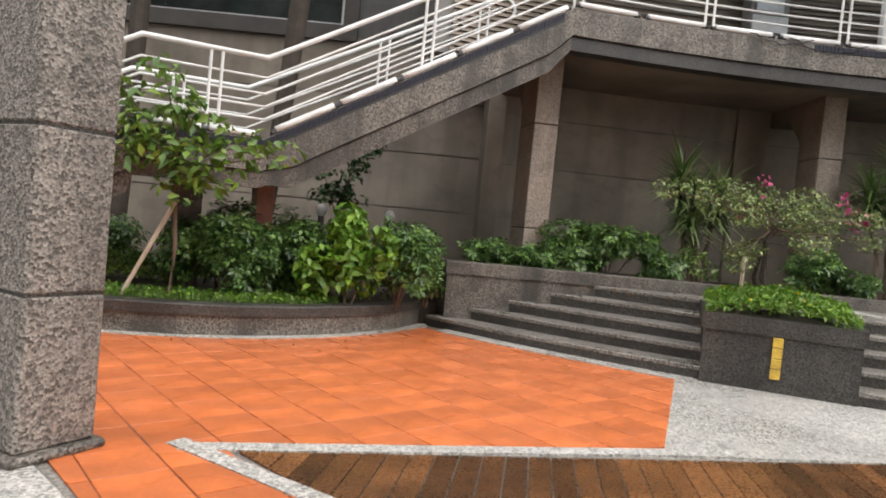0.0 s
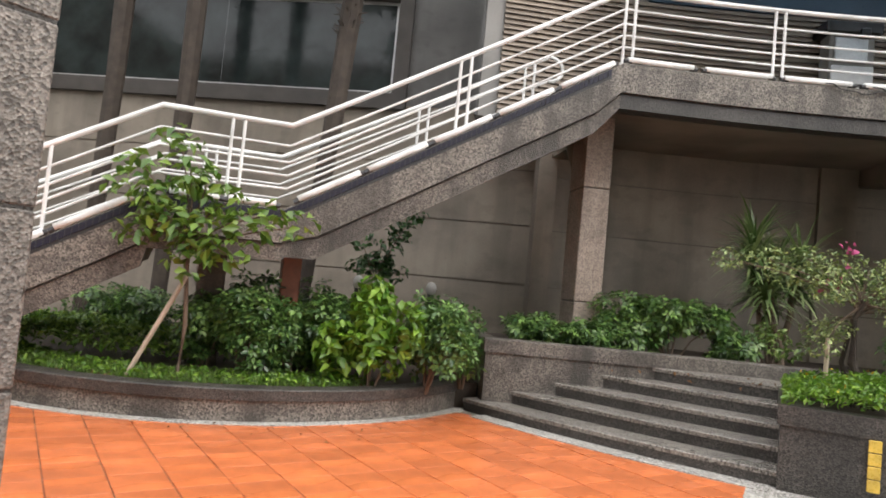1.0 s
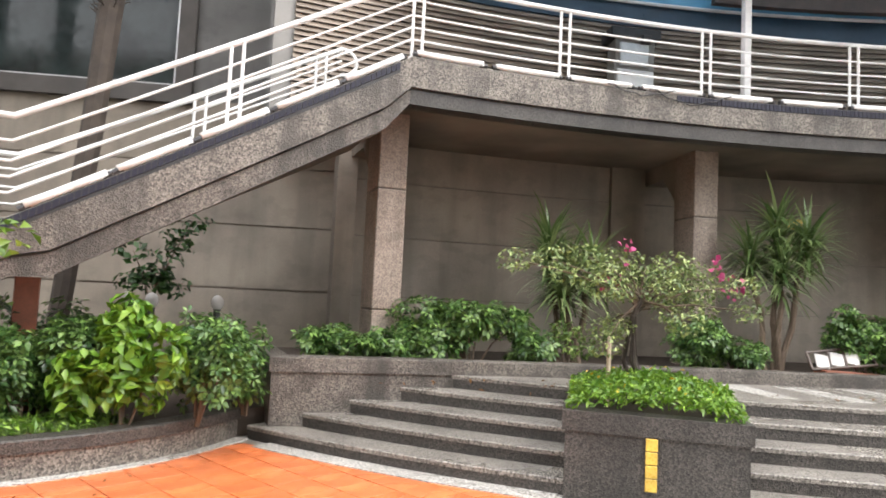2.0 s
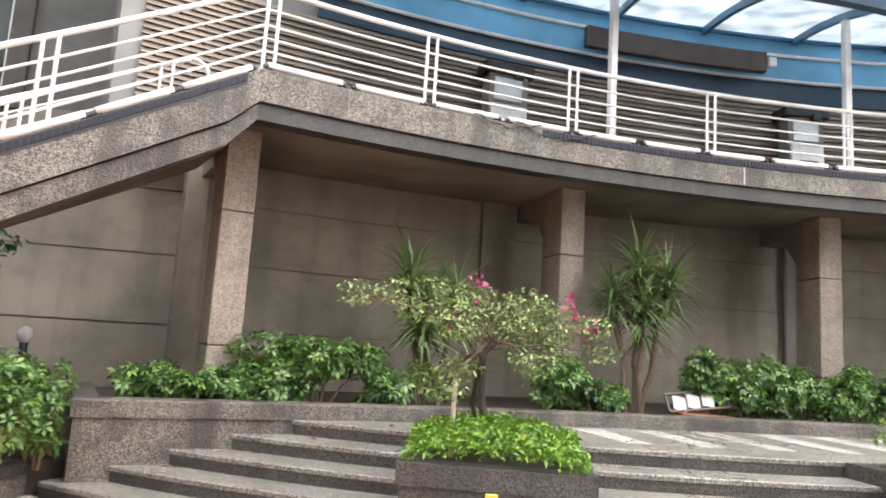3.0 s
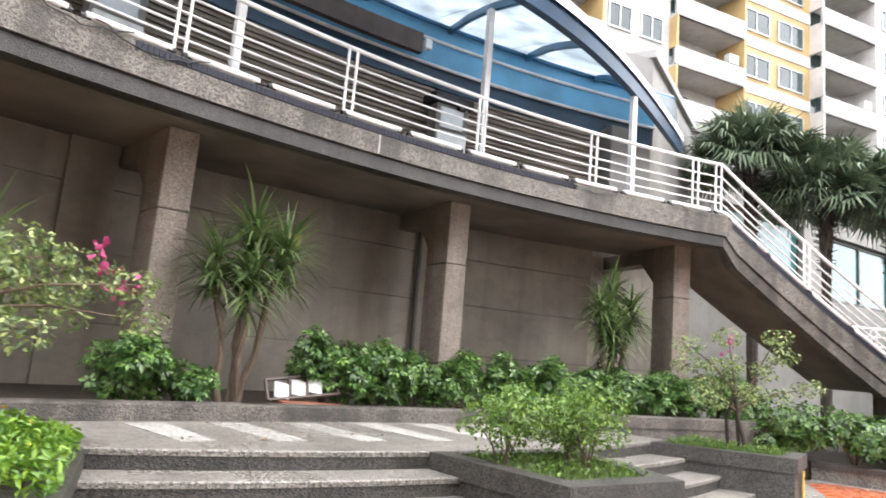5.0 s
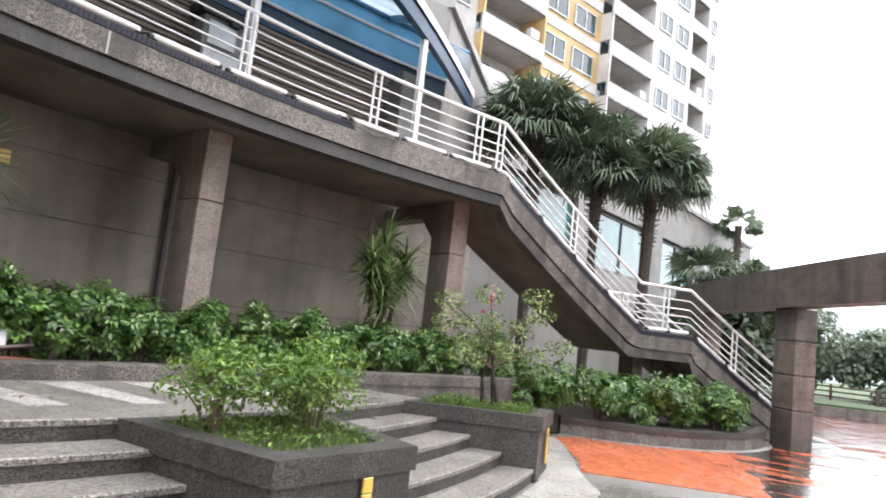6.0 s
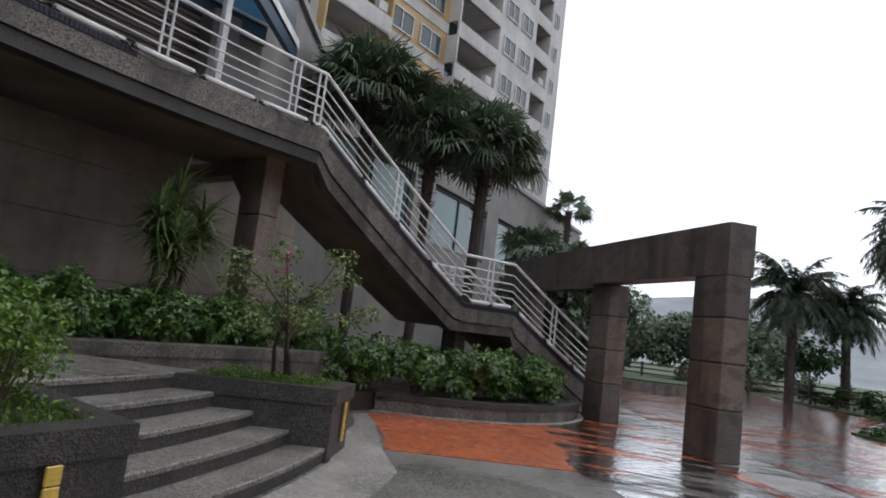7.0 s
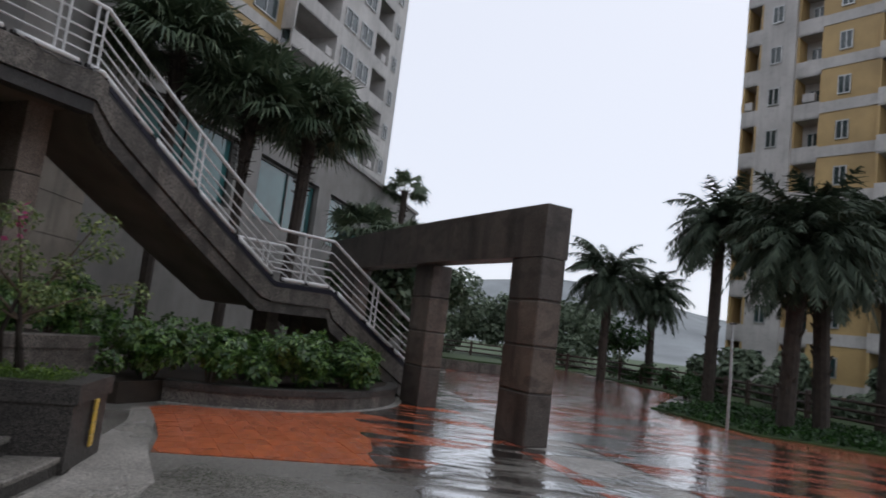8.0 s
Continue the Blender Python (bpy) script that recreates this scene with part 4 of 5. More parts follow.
def tower(name, label, p, q, bays, floors, base, depth, floor_h=3.1):
    """Flats: bays of (from, to, kind, depth offset, colour) on every floor."""
    root = thing(name, label, "apartment building", (p[0], p[1], 0))
    m4, L = run_frame(p, q)
    m4 = Matrix.Translation((-p[0], -p[1], 0)) @ m4
    top = base + floors * floor_h
    block("core", m4, bays[0][0], bays[-1][1], 0, top, 1.6, depth, PALE, root)
    for x0, x1, kind, y, m in bays:
        if kind == "wall":
            block("wall", m4, x0, x1, 0, top, y, 1.6, m, root)
            for k in range(floors):
                z = base + k * floor_h
                if x1 - x0 > 4:
                    for w0 in (x0 + 0.5, x0 + (x1 - x0) / 2 + 0.3):
                        window(m4, w0, z + 0.95, min(2.4, (x1 - x0) / 2 - 0.9), 1.5, y - 0.05, root)
                else:
                    window(m4, x0 + (x1 - x0) * 0.3, z + 1.0, 0.8, 1.3, y - 0.05, root)
                if m is OCHRE:
                    block("band", m4, x0 - 0.02, x1 + 0.02, z - 0.1, z + 0.65, y - 0.06, y + 0.2, PALE, root)
        else:
            for k in range(floors):
                z = base + k * floor_h
                bal = new("balcony")
                bal.parent = root
                block("parapet", m4, x0, x1, z - 0.35, z + 0.85, y, y + 0.15, PALE, bal)
                block("floor", m4, x0, x1, z - 0.35, z - 0.2, y, 1.62, PALE, bal)
                block("side", m4, x0, x0 + 0.15, z + 0.85, z + floor_h - 0.35, y, 1.62, m, bal)
                block("side", m4, x1 - 0.15, x1, z + 0.85, z + floor_h - 0.35, y, 1.62, m, bal)
                window(m4, x0 + 0.5, z + 0.1, (x1 - x0) * 0.45, 2.1, 1.5, root)
                if (k + int(x0)) % 3 == 0:
                    block("air_conditioner", m4, x1 - 1.3, x1 - 0.5, z + 1.0, z + 1.6, y + 0.1, y + 0.5, PALE, bal)
    block("parapet_roof", m4, bays[0][0] - 0.2, bays[-1][1] + 0.2, top, top + 0.9, -0.4, depth, PALE, root)
    return root


tower("apartment_tower", "tall pale and ochre block of flats with balconies", (30, 24), (56, 16),
      [(-9, -3, "wall", 0, PALE), (-3, 2, "balcony", -0.4, OCHRE), (2, 7, "wall", 0, PALE), (7, 12.6, "balcony", -0.6, OCHRE), (12.6, 19.4, "wall", 0.2, OCHRE),
       (19.4, 25, "balcony", -0.8, PALE), (25, 30.5, "wall", -0.8, PALE), (30.5, 33.4, "balcony", -0.8, PALE), (33.4, 36, "wall", -0.6, PALE)], 11, 4.0, 9)
tower("apartment_block", "ochre and white block of flats behind palm trees", (55.5, -14.4), (43, -26.1),
      [(0, 1.2, "balcony", 0, OCHRE), (1.2, 3.6, "wall", 0.0, PALE), (3.6, 5.4, "balcony", 0.3, OCHRE), (5.4, 9.0, "wall", 0.1, OCHRE), (9.0, 12.4, "balcony", -0.3, OCHRE), (12.4, 16, "wall", 0.2, OCHRE), (16, 19, "balcony", -0.3, OCHRE), (19, 24, "wall", 0.2, OCHRE)], 12, 0.6, 10)

# ---- plants ----
def leaves(centres, normals, size, droop=0.3, ratio=0.45, fold=0.18):
    """Folded pointed leaves, two triangles each, as arrays of points and faces."""
    n = len(centres)
    c, nm = np.asarray(centres, float), np.asarray(normals, float)
    nm = nm / (np.linalg.norm(nm, axis=1, keepdims=True) + 1e-9)
    t = rng.normal(size=(n, 3))
    t -= nm * np.sum(t * nm, axis=1, keepdims=True)
    t /= np.linalg.norm(t, axis=1, keepdims=True) + 1e-9
    t[:, 2] -= droop
    t /= np.linalg.norm(t, axis=1, keepdims=True) + 1e-9
    side = np.cross(nm, t)
    side /= np.linalg.norm(side, axis=1, keepdims=True) + 1e-9
    up = np.cross(t, side)
    s = (size * rng.uniform(0.6, 1.25, n))[:, None]
    base, tip = c - t * s * 0.5, c + t * s * 0.5
    mid = c - t * s * 0.05
    v = np.stack([base, mid + side * s * ratio * 0.5 + up * s * fold, tip, mid - side * s * ratio * 0.5 + up * s * fold], 1).reshape(-1, 3)
    i = np.arange(n)[:, None] * 4
    f = np.concatenate([i + np.array([[0, 2, 1]]), i + np.array([[0, 3, 2]])], 0)
    return v, f


def leaf_mesh(name, v, f, mat, parent, label=""):
    me = bpy.data.meshes.new(name)
    me.vertices.add(len(v))
    me.vertices.foreach_set("co", np.asarray(v, np.float32).ravel())
    me.loops.add(len(f) * 3)
    me.loops.foreach_set("vertex_index", np.asarray(f, np.int32).ravel())
    me.polygons.add(len(f))
    me.polygons.foreach_set("loop_start", np.arange(0, len(f) * 3, 3, dtype=np.int32))
    me.update(calc_edges=True)
    me.validate()
    return finish(name, me, mat, parent, label)


def lumps(n, lump_list):
    """Points near the surface of several uneven clumps, with outward directions."""
    pts, nms = [], []
    vol = np.array([a * b + b * c + a * c for _, (a, b, c) in lump_list])
    share = (vol / vol.sum() * n).astype(int)
    for (c, r), k in zip(lump_list, share):
        d = rng.normal(size=(k, 3))
        d /= np.linalg.norm(d, axis=1, keepdims=True)
        rad = rng.uniform(0.45, 1.08, k) ** 0.6
        pts.append(np.array(c) + d * np.array(r) * rad[:, None])
        nms.append(d * 0.7 + np.array([0, 0, 0.7]) + rng.normal(scale=0.35, size=(k, 3)))
    return np.concatenate(pts), np.concatenate(nms)


def whorls(centres, normals, size, count=7, ratio=0.48, droop=0.12):
    """Leaflets that spread like fingers round the tip of each twig."""
    c, nm = np.asarray(centres, float), np.asarray(normals, float)
    nm = nm / (np.linalg.norm(nm, axis=1, keepdims=True) + 1e-9)
    u = np.cross(nm, rng.normal(size=nm.shape))
    u /= np.linalg.norm(u, axis=1, keepdims=True) + 1e-9
    w = np.cross(nm, u)
    vs = []
    for k in range(count):
        a = 2 * math.pi * (k + rng.uniform(-0.25, 0.25, len(c))[:, None]) / count
        t = u * np.cos(a) + w * np.sin(a) + nm * rng.uniform(-0.15, 0.35, (len(c), 1))
        t[:, 2] -= droop
        t /= np.linalg.norm(t, axis=1, keepdims=True)
        side = np.cross(nm, t)
        side /= np.linalg.norm(side, axis=1, keepdims=True) + 1e-9
        s = size * rng.uniform(0.6, 1.15, (len(c), 1))
        root, tip = c + t * s * 0.18, c + t * s * 1.15 - np.array([0, 0, 0.12]) * s
        mid = c + t * s * 0.68 + nm * s * 0.07
        vs.append(np.stack([root, mid + side * s * ratio * 0.5, tip, mid - side * s * ratio * 0.5], 1))
    v = np.concatenate(vs).reshape(-1, 3)
    i = np.arange(len(c) * count)[:, None] * 4
    return v, np.concatenate([i + np.array([[0, 2, 1]]), i + np.array([[0, 3, 2]])], 0)


def shrub(at, size, n, leaf, mat, label, name="shrub", lift=0.0, stems=6, clumps=9, group="", droop=0.35, ratio=0.5, fingers=0, thick=0.018):
    """A bush: thin stems from the ground and leaves in uneven clumps."""
    root = thing(name, label, "shrub", at, group)
    bm = bmesh.new()
    lump = []
    for k in range(clumps):
        a = rng.uniform(0, 2 * math.pi)
        rr = rng.uniform(0.1, 0.72)
        h = rng.uniform(0.35, 0.85)
        c = (math.cos(a) * rr * size[0], math.sin(a) * rr * size[1], lift + h * size[2])
        s = rng.uniform(0.28, 0.45)
        lump.append((c, (s * size[0], s * size[1], s * size[2] * 0.8)))
        if k < stems:
            tube(bm, [(c[0] * 0.12, c[1] * 0.12, -0.05), (c[0] * 0.45, c[1] * 0.45, c[2] * 0.5), (c[0], c[1], c[2])], thick, 5, 0.4)
    part("stem", bm, BARK, root)
    p, nm = lumps(int(n * 1.2 / max(1, fingers * 0.75)), lump)
    p[:, 2] = np.maximum(p[:, 2], 0.02)
    nm = nm + rng.normal(scale=0.25, size=nm.shape)
    v, f = whorls(p, nm, leaf, fingers) if fingers else leaves(p, nm, leaf * 0.92, droop, ratio * 0.9)
    leaf_mesh("crown", v, f, mat, root)
    return root


def straps(name, centre, n, length, width, mat, parent, spread=1.0, droop=0.7, low=-0.4, stack=0.0):
    """A rosette of long drooping strap leaves, four pieces each."""
    v, f = [], []
    for k in range(n):
        a = rng.uniform(0, 2 * math.pi)
        e = math.asin(rng.uniform(low, 0.98)) * spread
        L = length * rng.uniform(0.75, 1.1)
        d = Vector((math.cos(a) * math.cos(e), math.sin(a) * math.cos(e), math.sin(e)))
        side = Vector((-math.sin(a), math.cos(a), 0))
        p = Vector(centre) - Vector((0, 0, stack * rng.uniform(0, 1)))
        i0 = len(v)
        for s in range(5):
            w = width * (0.7, 1.0, 0.85, 0.5, 0.05)[s]
            v += [p - side * w / 2, p + side * w / 2]
            if s < 4:
                p = p + d * L / 4
                d = (d + Vector((0, 0, -droop * 0.25 * rng.uniform(0.6, 1.3)))).normalized()
        for s in range(4):
            a0 = i0 + s * 2
            f += [(a0, a0 + 1, a0 + 3), (a0, a0 + 3, a0 + 2)]
    return leaf_mesh(name, v, f, mat, parent)


def dracaena(at, canes, label, leaf=0.78):
    root = thing("dracaena", label, "plant", at)
    for (x, y, z, bx, by) in canes:
        bm = bmesh.new()
        pts = [Vector((bx, by, -0.05)).lerp(Vector((x, y, z)), k / 6) + Vector((0.035 * math.sin(k * 1.7 + x * 9), 0.03 * math.cos(k * 1.3 + y * 7), 0)) * (0 < k < 6) for k in range(7)]
        tube(bm, pts, 0.05, 7, 0.7)
        part("cane", bm, BARK, root)
        straps("leaf_head", (x, y, z + 0.05), 130, leaf, 0.044, STRAP, root, droop=0.8, low=-0.3, stack=0.5)
        straps("old_leaves", (x, y, z - 0.1), 55, leaf * 0.9, 0.04, STRAP, root, droop=1.1, low=-0.6, stack=0.5)
    return root


BED = 0.86
dracaena((*P(23.35, -11.6, 0).xy, BED), [(-0.28, 0, 1.85, -0.1, 0), (0.05, 0.1, 1.5, 0.04, 0.05), (0.36, -0.05, 1.62, 0.12, 0), (-0.1, -0.1, 1.3, 0.2, -0.06)], "spiky dracaena with brown canes in the raised bed", 0.74)
dracaena((*P(23.05, -3.95, 0).xy, BED), [(-0.34, 0, 1.85, -0.08, 0), (0.1, 0.05, 2.3, 0.02, 0), (0.5, -0.1, 2.05, 0.1, -0.05), (0.06, -0.15, 1.72, 0.05, -0.08)], "tall spiky dracaena with two canes in the raised bed", 0.74)
dracaena((13.55, 9.75, BED), [(0.3, 0, 1.75, 0.2, 0), (0.35, 0.1, 2.35, 0.22, 0.02), (-0.05, 0.05, 2.0, 0.16, 0), (0.7, -0.1, 2.0, 0.25, -0.04), (0.1, -0.15, 1.6, 0.2, -0.05)], "bushy dracaena with narrow leaves against the wall", 0.62)

HEDGE = "glossy green shrub in the raised bed"
for f, r, sx, sz, n in ((-20.0, 22.75, 0.55, 0.45, 700), (-18.4, 22.8, 0.5, 0.45, 650), (-15.4, 22.85, 1.05, 0.8, 2100), (-13.2, 22.75, 0.45, 0.45, 500),
                        (-7.3, 22.9, 0.62, 0.75, 1100), (-5.6, 22.85, 0.42, 0.42, 500), (-0.9, 22.9, 0.62, 0.92, 1300), (0.9, 23.0, 0.70, 0.98, 1500), (2.8, 22.95, 0.70, 0.90, 1500),
                        (4.8, 22.95, 0.66, 0.85, 1300), (6.7, 22.9, 0.6, 0.95, 1200), (8.6, 22.9, 0.6, 0.85, 1100), (10.6, 22.85, 0.62, 0.80, 1100), (12.6, 22.8, 0.6, 0.85, 1100), (14.6, 22.8, 0.62, 0.9, 1100), (16.6, 22.75, 0.6, 0.95, 1100), (18.6, 22.7, 0.6, 0.9, 1000)):
    x = P(r, f, 0).x
    shrub((x, bed_front(x) + 0.6 + r - 22.75, BED), (sx, 0.5, sz * rng.uniform(0.9, 1.15)), n * 1.7, 0.098, LEAF, HEDGE, group="raised bed shrubs", fingers=7, clumps=7 + int(sx * 6))
shrub((P(22.6, -12.2, 0).x, bed_front(3.8) + 0.5, BED), (0.45, 0.3, 0.6), 200, 0.11, LEAF_PALE, "thin shrub with pale yellow-green leaves", clumps=6)

LEFT = "dense glossy shrub in the low bed"
for x, y, sx, sz, n in ((-2.75, 8.35, 0.55, 1.0, 1300), (-2.15, 8.5, 0.55, 1.0, 1300), (-1.7, 8.75, 0.5, 0.9, 1000), (-3.3, 8.5, 0.5, 0.9, 900), (-3.05, 9.1, 0.6, 1.15, 1300), (-2.35, 9.3, 0.62, 1.05, 1300), (-1.75, 9.2, 0.6, 1.0, 1200), (-0.6, 8.9, 0.6, 1.05, 1400), (-0.2, 9.6, 0.5, 0.9, 900), (-2.6, 10.3, 0.8, 1.1, 1100), (-5.4, 10.2, 1.2, 0.75, 1500), (-7.2, 9.6, 1.2, 0.7, 1300)):
    shrub((x, y, 0.32), (sx, 0.55, sz), n * 1.35, 0.098, LEAF, LEFT, group="low bed shrubs", fingers=6)
shrub((-1.2, 8.45, 0.32), (0.62, 0.5, 1.15), 950, 0.175, LEAF_BRIGHT, "large-leaved bright green plant in the low bed", droop=0.6, ratio=0.6)
for x, y, sx, sz, n in ((17.6, 7.0, 0.75, 0.85, 1100), (18.3, 6.2, 0.75, 0.95, 1300), (18.9, 5.7, 0.75, 0.95, 1300), (19.5, 5.2, 0.75, 0.9, 1300), (20.1, 5.0, 0.6, 0.75, 900), (17.2, 7.9, 0.8, 0.95, 1000), (19.0, 6.8, 0.7, 0.95, 900), (16.4, 8.4, 0.8, 1.1, 900)):
    shrub((x, y, 0.32), (sx, 0.7, sz * rng.uniform(0.9, 1.15)), n * 1.4, 0.12, LEAF, "glossy green shrub below the stair landing", group="stair bed shrubs", fingers=7)


def small_tree(name, at, label, trunk, limbs, n, leaf, mat, flowers=(), fl_mat=None, rad=0.28, stems=1):
    """A slender tree or climber: a bent stem, limbs, leaves in clumps at the limbs' ends."""
    root = thing(name, label, "tree", at)
    for k in range(stems):
        off = Vector((0.11 * math.cos(k * 2.1), 0.09 * math.sin(k * 2.1), 0)) * (k > 0)
        part("trunk", tube(bmesh.new(), [Vector(p) + off * (0.6 + 1.1 * math.sin(i * 1.3 + k)) for i, p in enumerate(trunk)], 0.03, 7, 0.6), BARK_DARK if stems > 1 else BARK, root)
    top = Vector(trunk[-1])
    lump = []
    for e in limbs:
        e = Vector(e)
        start = top.lerp(Vector(trunk[-2]), rng.uniform(0, 0.9))
        part("limb", tube(bmesh.new(), [start, start.lerp(e, 0.5) + Vector((0, 0, 0.06)), e], 0.016, 5, 0.35), BARK, root)
        lump.append((tuple(e), (rad, rad, rad * 0.6)))
        lump.append((tuple(start.lerp(e, 0.6)), (rad * 0.8, rad * 0.8, rad * 0.5)))
    p, nm = lumps(n, lump)
    v, f = leaves(p, nm, leaf, 0.35, 0.5)
    leaf_mesh("crown", v, f, mat, root)
    if flowers:
        pts = np.concatenate([np.array(c) + rng.normal(scale=0.05, size=(9, 3)) for c in flowers])
        v, f = leaves(pts, rng.normal(size=(len(pts), 3)), 0.075, 0.1, 0.8)
        leaf_mesh("blossom", v, f, fl_mat or PETAL, root, "magenta bracts")
    return root


small_tree("bougainvillea", (3.98, 8.0, 0.76), "bougainvillea with bent stems and magenta flowers in a planter", [(0.05, 0, 0), (-0.08, 0.02, 0.45), (-0.12, 0, 0.9), (-0.05, 0, 1.1)],
           [(-1.35, 0.1, 1.42), (-1.0, 0, 1.45), (-0.6, 0.1, 1.5), (-0.2, 0.2, 1.5), (0.25, -0.1, 1.45), (0.7, 0.1, 1.35), (1.0, -0.1, 1.25), (1.12, 0, 1.0), (0.5, 0.3, 1.1), (-0.4, 0, 1.32), (0.05, 0.1, 1.42), (0.45, 0.05, 1.38), (0.15, -0.2, 1.22), (0.8, 0.2, 1.2), (-0.5, -0.2, 1.15), (-0.35, 0.2, 0.75), (0.3, -0.3, 0.85), (-0.45, -0.1, 0.6)],
           3600, 0.055, LEAF_BLOOM, [(-0.2, 0, 1.6), (0.75, 0, 1.5), (0.85, -0.05, 1.3), (1.0, 0, 1.2), (-0.35, 0, 1.2)], rad=0.21, stems=4)
small_tree("bougainvillea", (12.75, 7.0, 0.76), "sparse bougainvillea with bent stems in a grassy planter", [(0.1, 0, 0), (0, 0, 0.4), (-0.05, 0, 0.8)],
           [(-0.8, 0.3, 1.35), (-0.5, 0.5, 1.1), (-0.3, 0, 1.5), (0.3, -0.4, 1.55), (0.35, -0.45, 1.3), (0.6, -0.7, 0.9), (0.1, 0.2, 1.1), (-0.2, -0.3, 0.8), (0.4, 0, 0.75), (-0.6, 0.2, 0.7)],
           2100, 0.062, LEAF_BLOOM, [(-0.25, 0, 1.5), (-0.2, 0.05, 1.4)], rad=0.22, stems=3)
small_tree("young_tree", (-3.1, 7.55, 0.32), "young broad-leaved tree tied to a pale wooden stake", [(0, 0, 0), (0.03, 0, 0.6), (-0.02, 0.0, 1.2), (0, -0.05, 1.8)],
           [(-0.6, -0.15, 2.3), (-0.4, -0.2, 1.95), (0, -0.2, 2.25), (0.4, -0.1, 1.95), (0.85, -0.1, 1.85), (-0.55, -0.2, 1.55), (0.2, -0.25, 1.6), (0.5, -0.2, 1.4), (-0.15, -0.3, 1.75), (0.1, -0.2, 1.25), (-0.2, -0.1, 2.6), (0.2, -0.2, 2.1), (1.15, -0.1, 1.75), (-0.75, -0.1, 2.05)],
           620, 0.165, LEAF_MID, rad=0.27)
stake = thing("tree_stake", "pale wooden stake leaning against a young tree", "stake", (-3.56, 7.3, 0.3))
part("pole", tube(bmesh.new(), [(0, 0, 0), (0.47, 0.2, 1.15)], 0.026, 7), STAKE, stake)
stake = thing("tree_stake", "short upright wooden stake in a planter", "stake", (3.55, 7.85, 0.7))
part("pole", tube(bmesh.new(), [(0, 0, 0), (0.01, 0, 0.75)], 0.022, 7), STAKE, stake)
for x, y, s, h in ((8.1, 7.0, 0.5, 0.6), (8.75, 6.6, 0.55, 0.66), (9.05, 7.05, 0.42, 0.55)):
    shrub((x, y, 0.74), (s, s, h), 1500, 0.06, LEAF_MID, "small pale green shrub with bare stems in a planter", lift=0.10, stems=10, clumps=18, group="planter shrubs", thick=0.011)
small_tree("wall_shrub", (-1.9, 11.4, 0.32), "thin dark shrub against the grey wall", [(0, 0, 0), (0, 0, 0.8), (0.05, 0, 1.5)],
           [(-0.3, 0, 1.9), (0.3, 0, 2.1), (0.5, 0, 2.35), (0, 0, 1.6), (-0.25, 0, 1.45), (0.25, 0, 1.4)], 420, 0.14, LEAF_DEEP, rad=0.26)


def ground_cover(name, poly, z, n, size, mat, label, tall=0.1, drop=0.2, mound=0.0):
    """Grass or low leaves scattered over a patch."""
    xs, ys = [p[0] for p in poly], [p[1] for p in poly]
    pts = rng.uniform((min(xs), min(ys)), (max(xs), max(ys)), size=(n * 3, 2))
    pts = np.array([p for p in pts if inside(poly, *p)][:n])
    c = np.column_stack([pts, z + rng.uniform(0.01, tall, len(pts))])
    mid = np.mean(np.array(poly), axis=0)
    c[:, 2] += mound * np.clip(1 - (np.hypot(*(pts - mid).T) / (0.55 * (max(xs) - min(xs)))) ** 2, 0, 1) * rng.uniform(0.55, 1.1, len(pts))
    nm = rng.normal(size=(len(c), 3)) * 0.6 + np.array([0, 0, 0.6])
    v, f = leaves(c, nm, size, drop, 0.4)
    return tagged(leaf_mesh(name, v, f, mat, None), label, "ground cover", kind="stuff")


def grass(name, poly, z, n, h, label):
    xs, ys = [p[0] for p in poly], [p[1] for p in poly]
    pts = rng.uniform((min(xs), min(ys)), (max(xs), max(ys)), size=(n * 3, 2))
    pts = np.array([p for p in pts if inside(poly, *p)][:n])
    k = len(pts)
    a = rng.uniform(0, 2 * math.pi, k)
    base = np.column_stack([pts, np.full(k, z)])
    side = np.column_stack([np.cos(a), np.sin(a), np.zeros(k)]) * 0.009
    tip = base + np.column_stack([rng.normal(scale=0.35, size=(k, 2)) * h, h * rng.uniform(0.5, 1.2, k)])
    v = np.stack([base - side, base + side, tip], 1).reshape(-1, 3)
    f = np.arange(k * 3).reshape(-1, 3)
    return tagged(leaf_mesh(name, v, f, GRASS, None), label, "grass", kind="stuff")


def shrink(poly, k):
    cx, cy = sum(p[0] for p in poly) / len(poly), sum(p[1] for p in poly) / len(poly)
    return [(cx + (x - cx) * k, cy + (y - cy) * k) for x, y in poly]


ground_cover("flower_patch", shrink(P1, 0.97), 0.78, 4600, 0.075, LEAF_BRIGHT, "bright green low plants with yellow flowers", 0.12, mound=0.24)
ground_cover("flower_heads", shrink(P1, 0.8), 0.90, 34, 0.06, GOLD, "small yellow flowers among low leaves", 0.05, mound=0.24)
grass("planter_grass", shrink(P2, 0.8), 0.76, 1600, 0.075, "thin grass in the planter")
grass("planter_grass", shrink(P3, 0.8), 0.76, 2000, 0.09, "thin grass in the planter")
KERB_GRASS = ring(KL, KLR - 0.2, 215, 320) + ring(KL, KLR - 0.95, 320, 215)
ground_cover("bed_cover", [(-8.2, 9.4), (-6.6, 8.2), (-4.6, 7.9), (-3.5, 8.4), (-3.4, 9.9), (-7.5, 11)], 0.33, 5200, 0.10, LEAF_MID, "low green ground cover in the bed", 0.12, mound=0.3)
grass("bed_grass", KERB_GRASS, 0.33, 9000, 0.10, "grass along the low kerb")
ground_cover("bed_weeds", KERB_GRASS, 0.33, 2000, 0.085, LEAF_BRIGHT, "small weeds along the low kerb", 0.1)
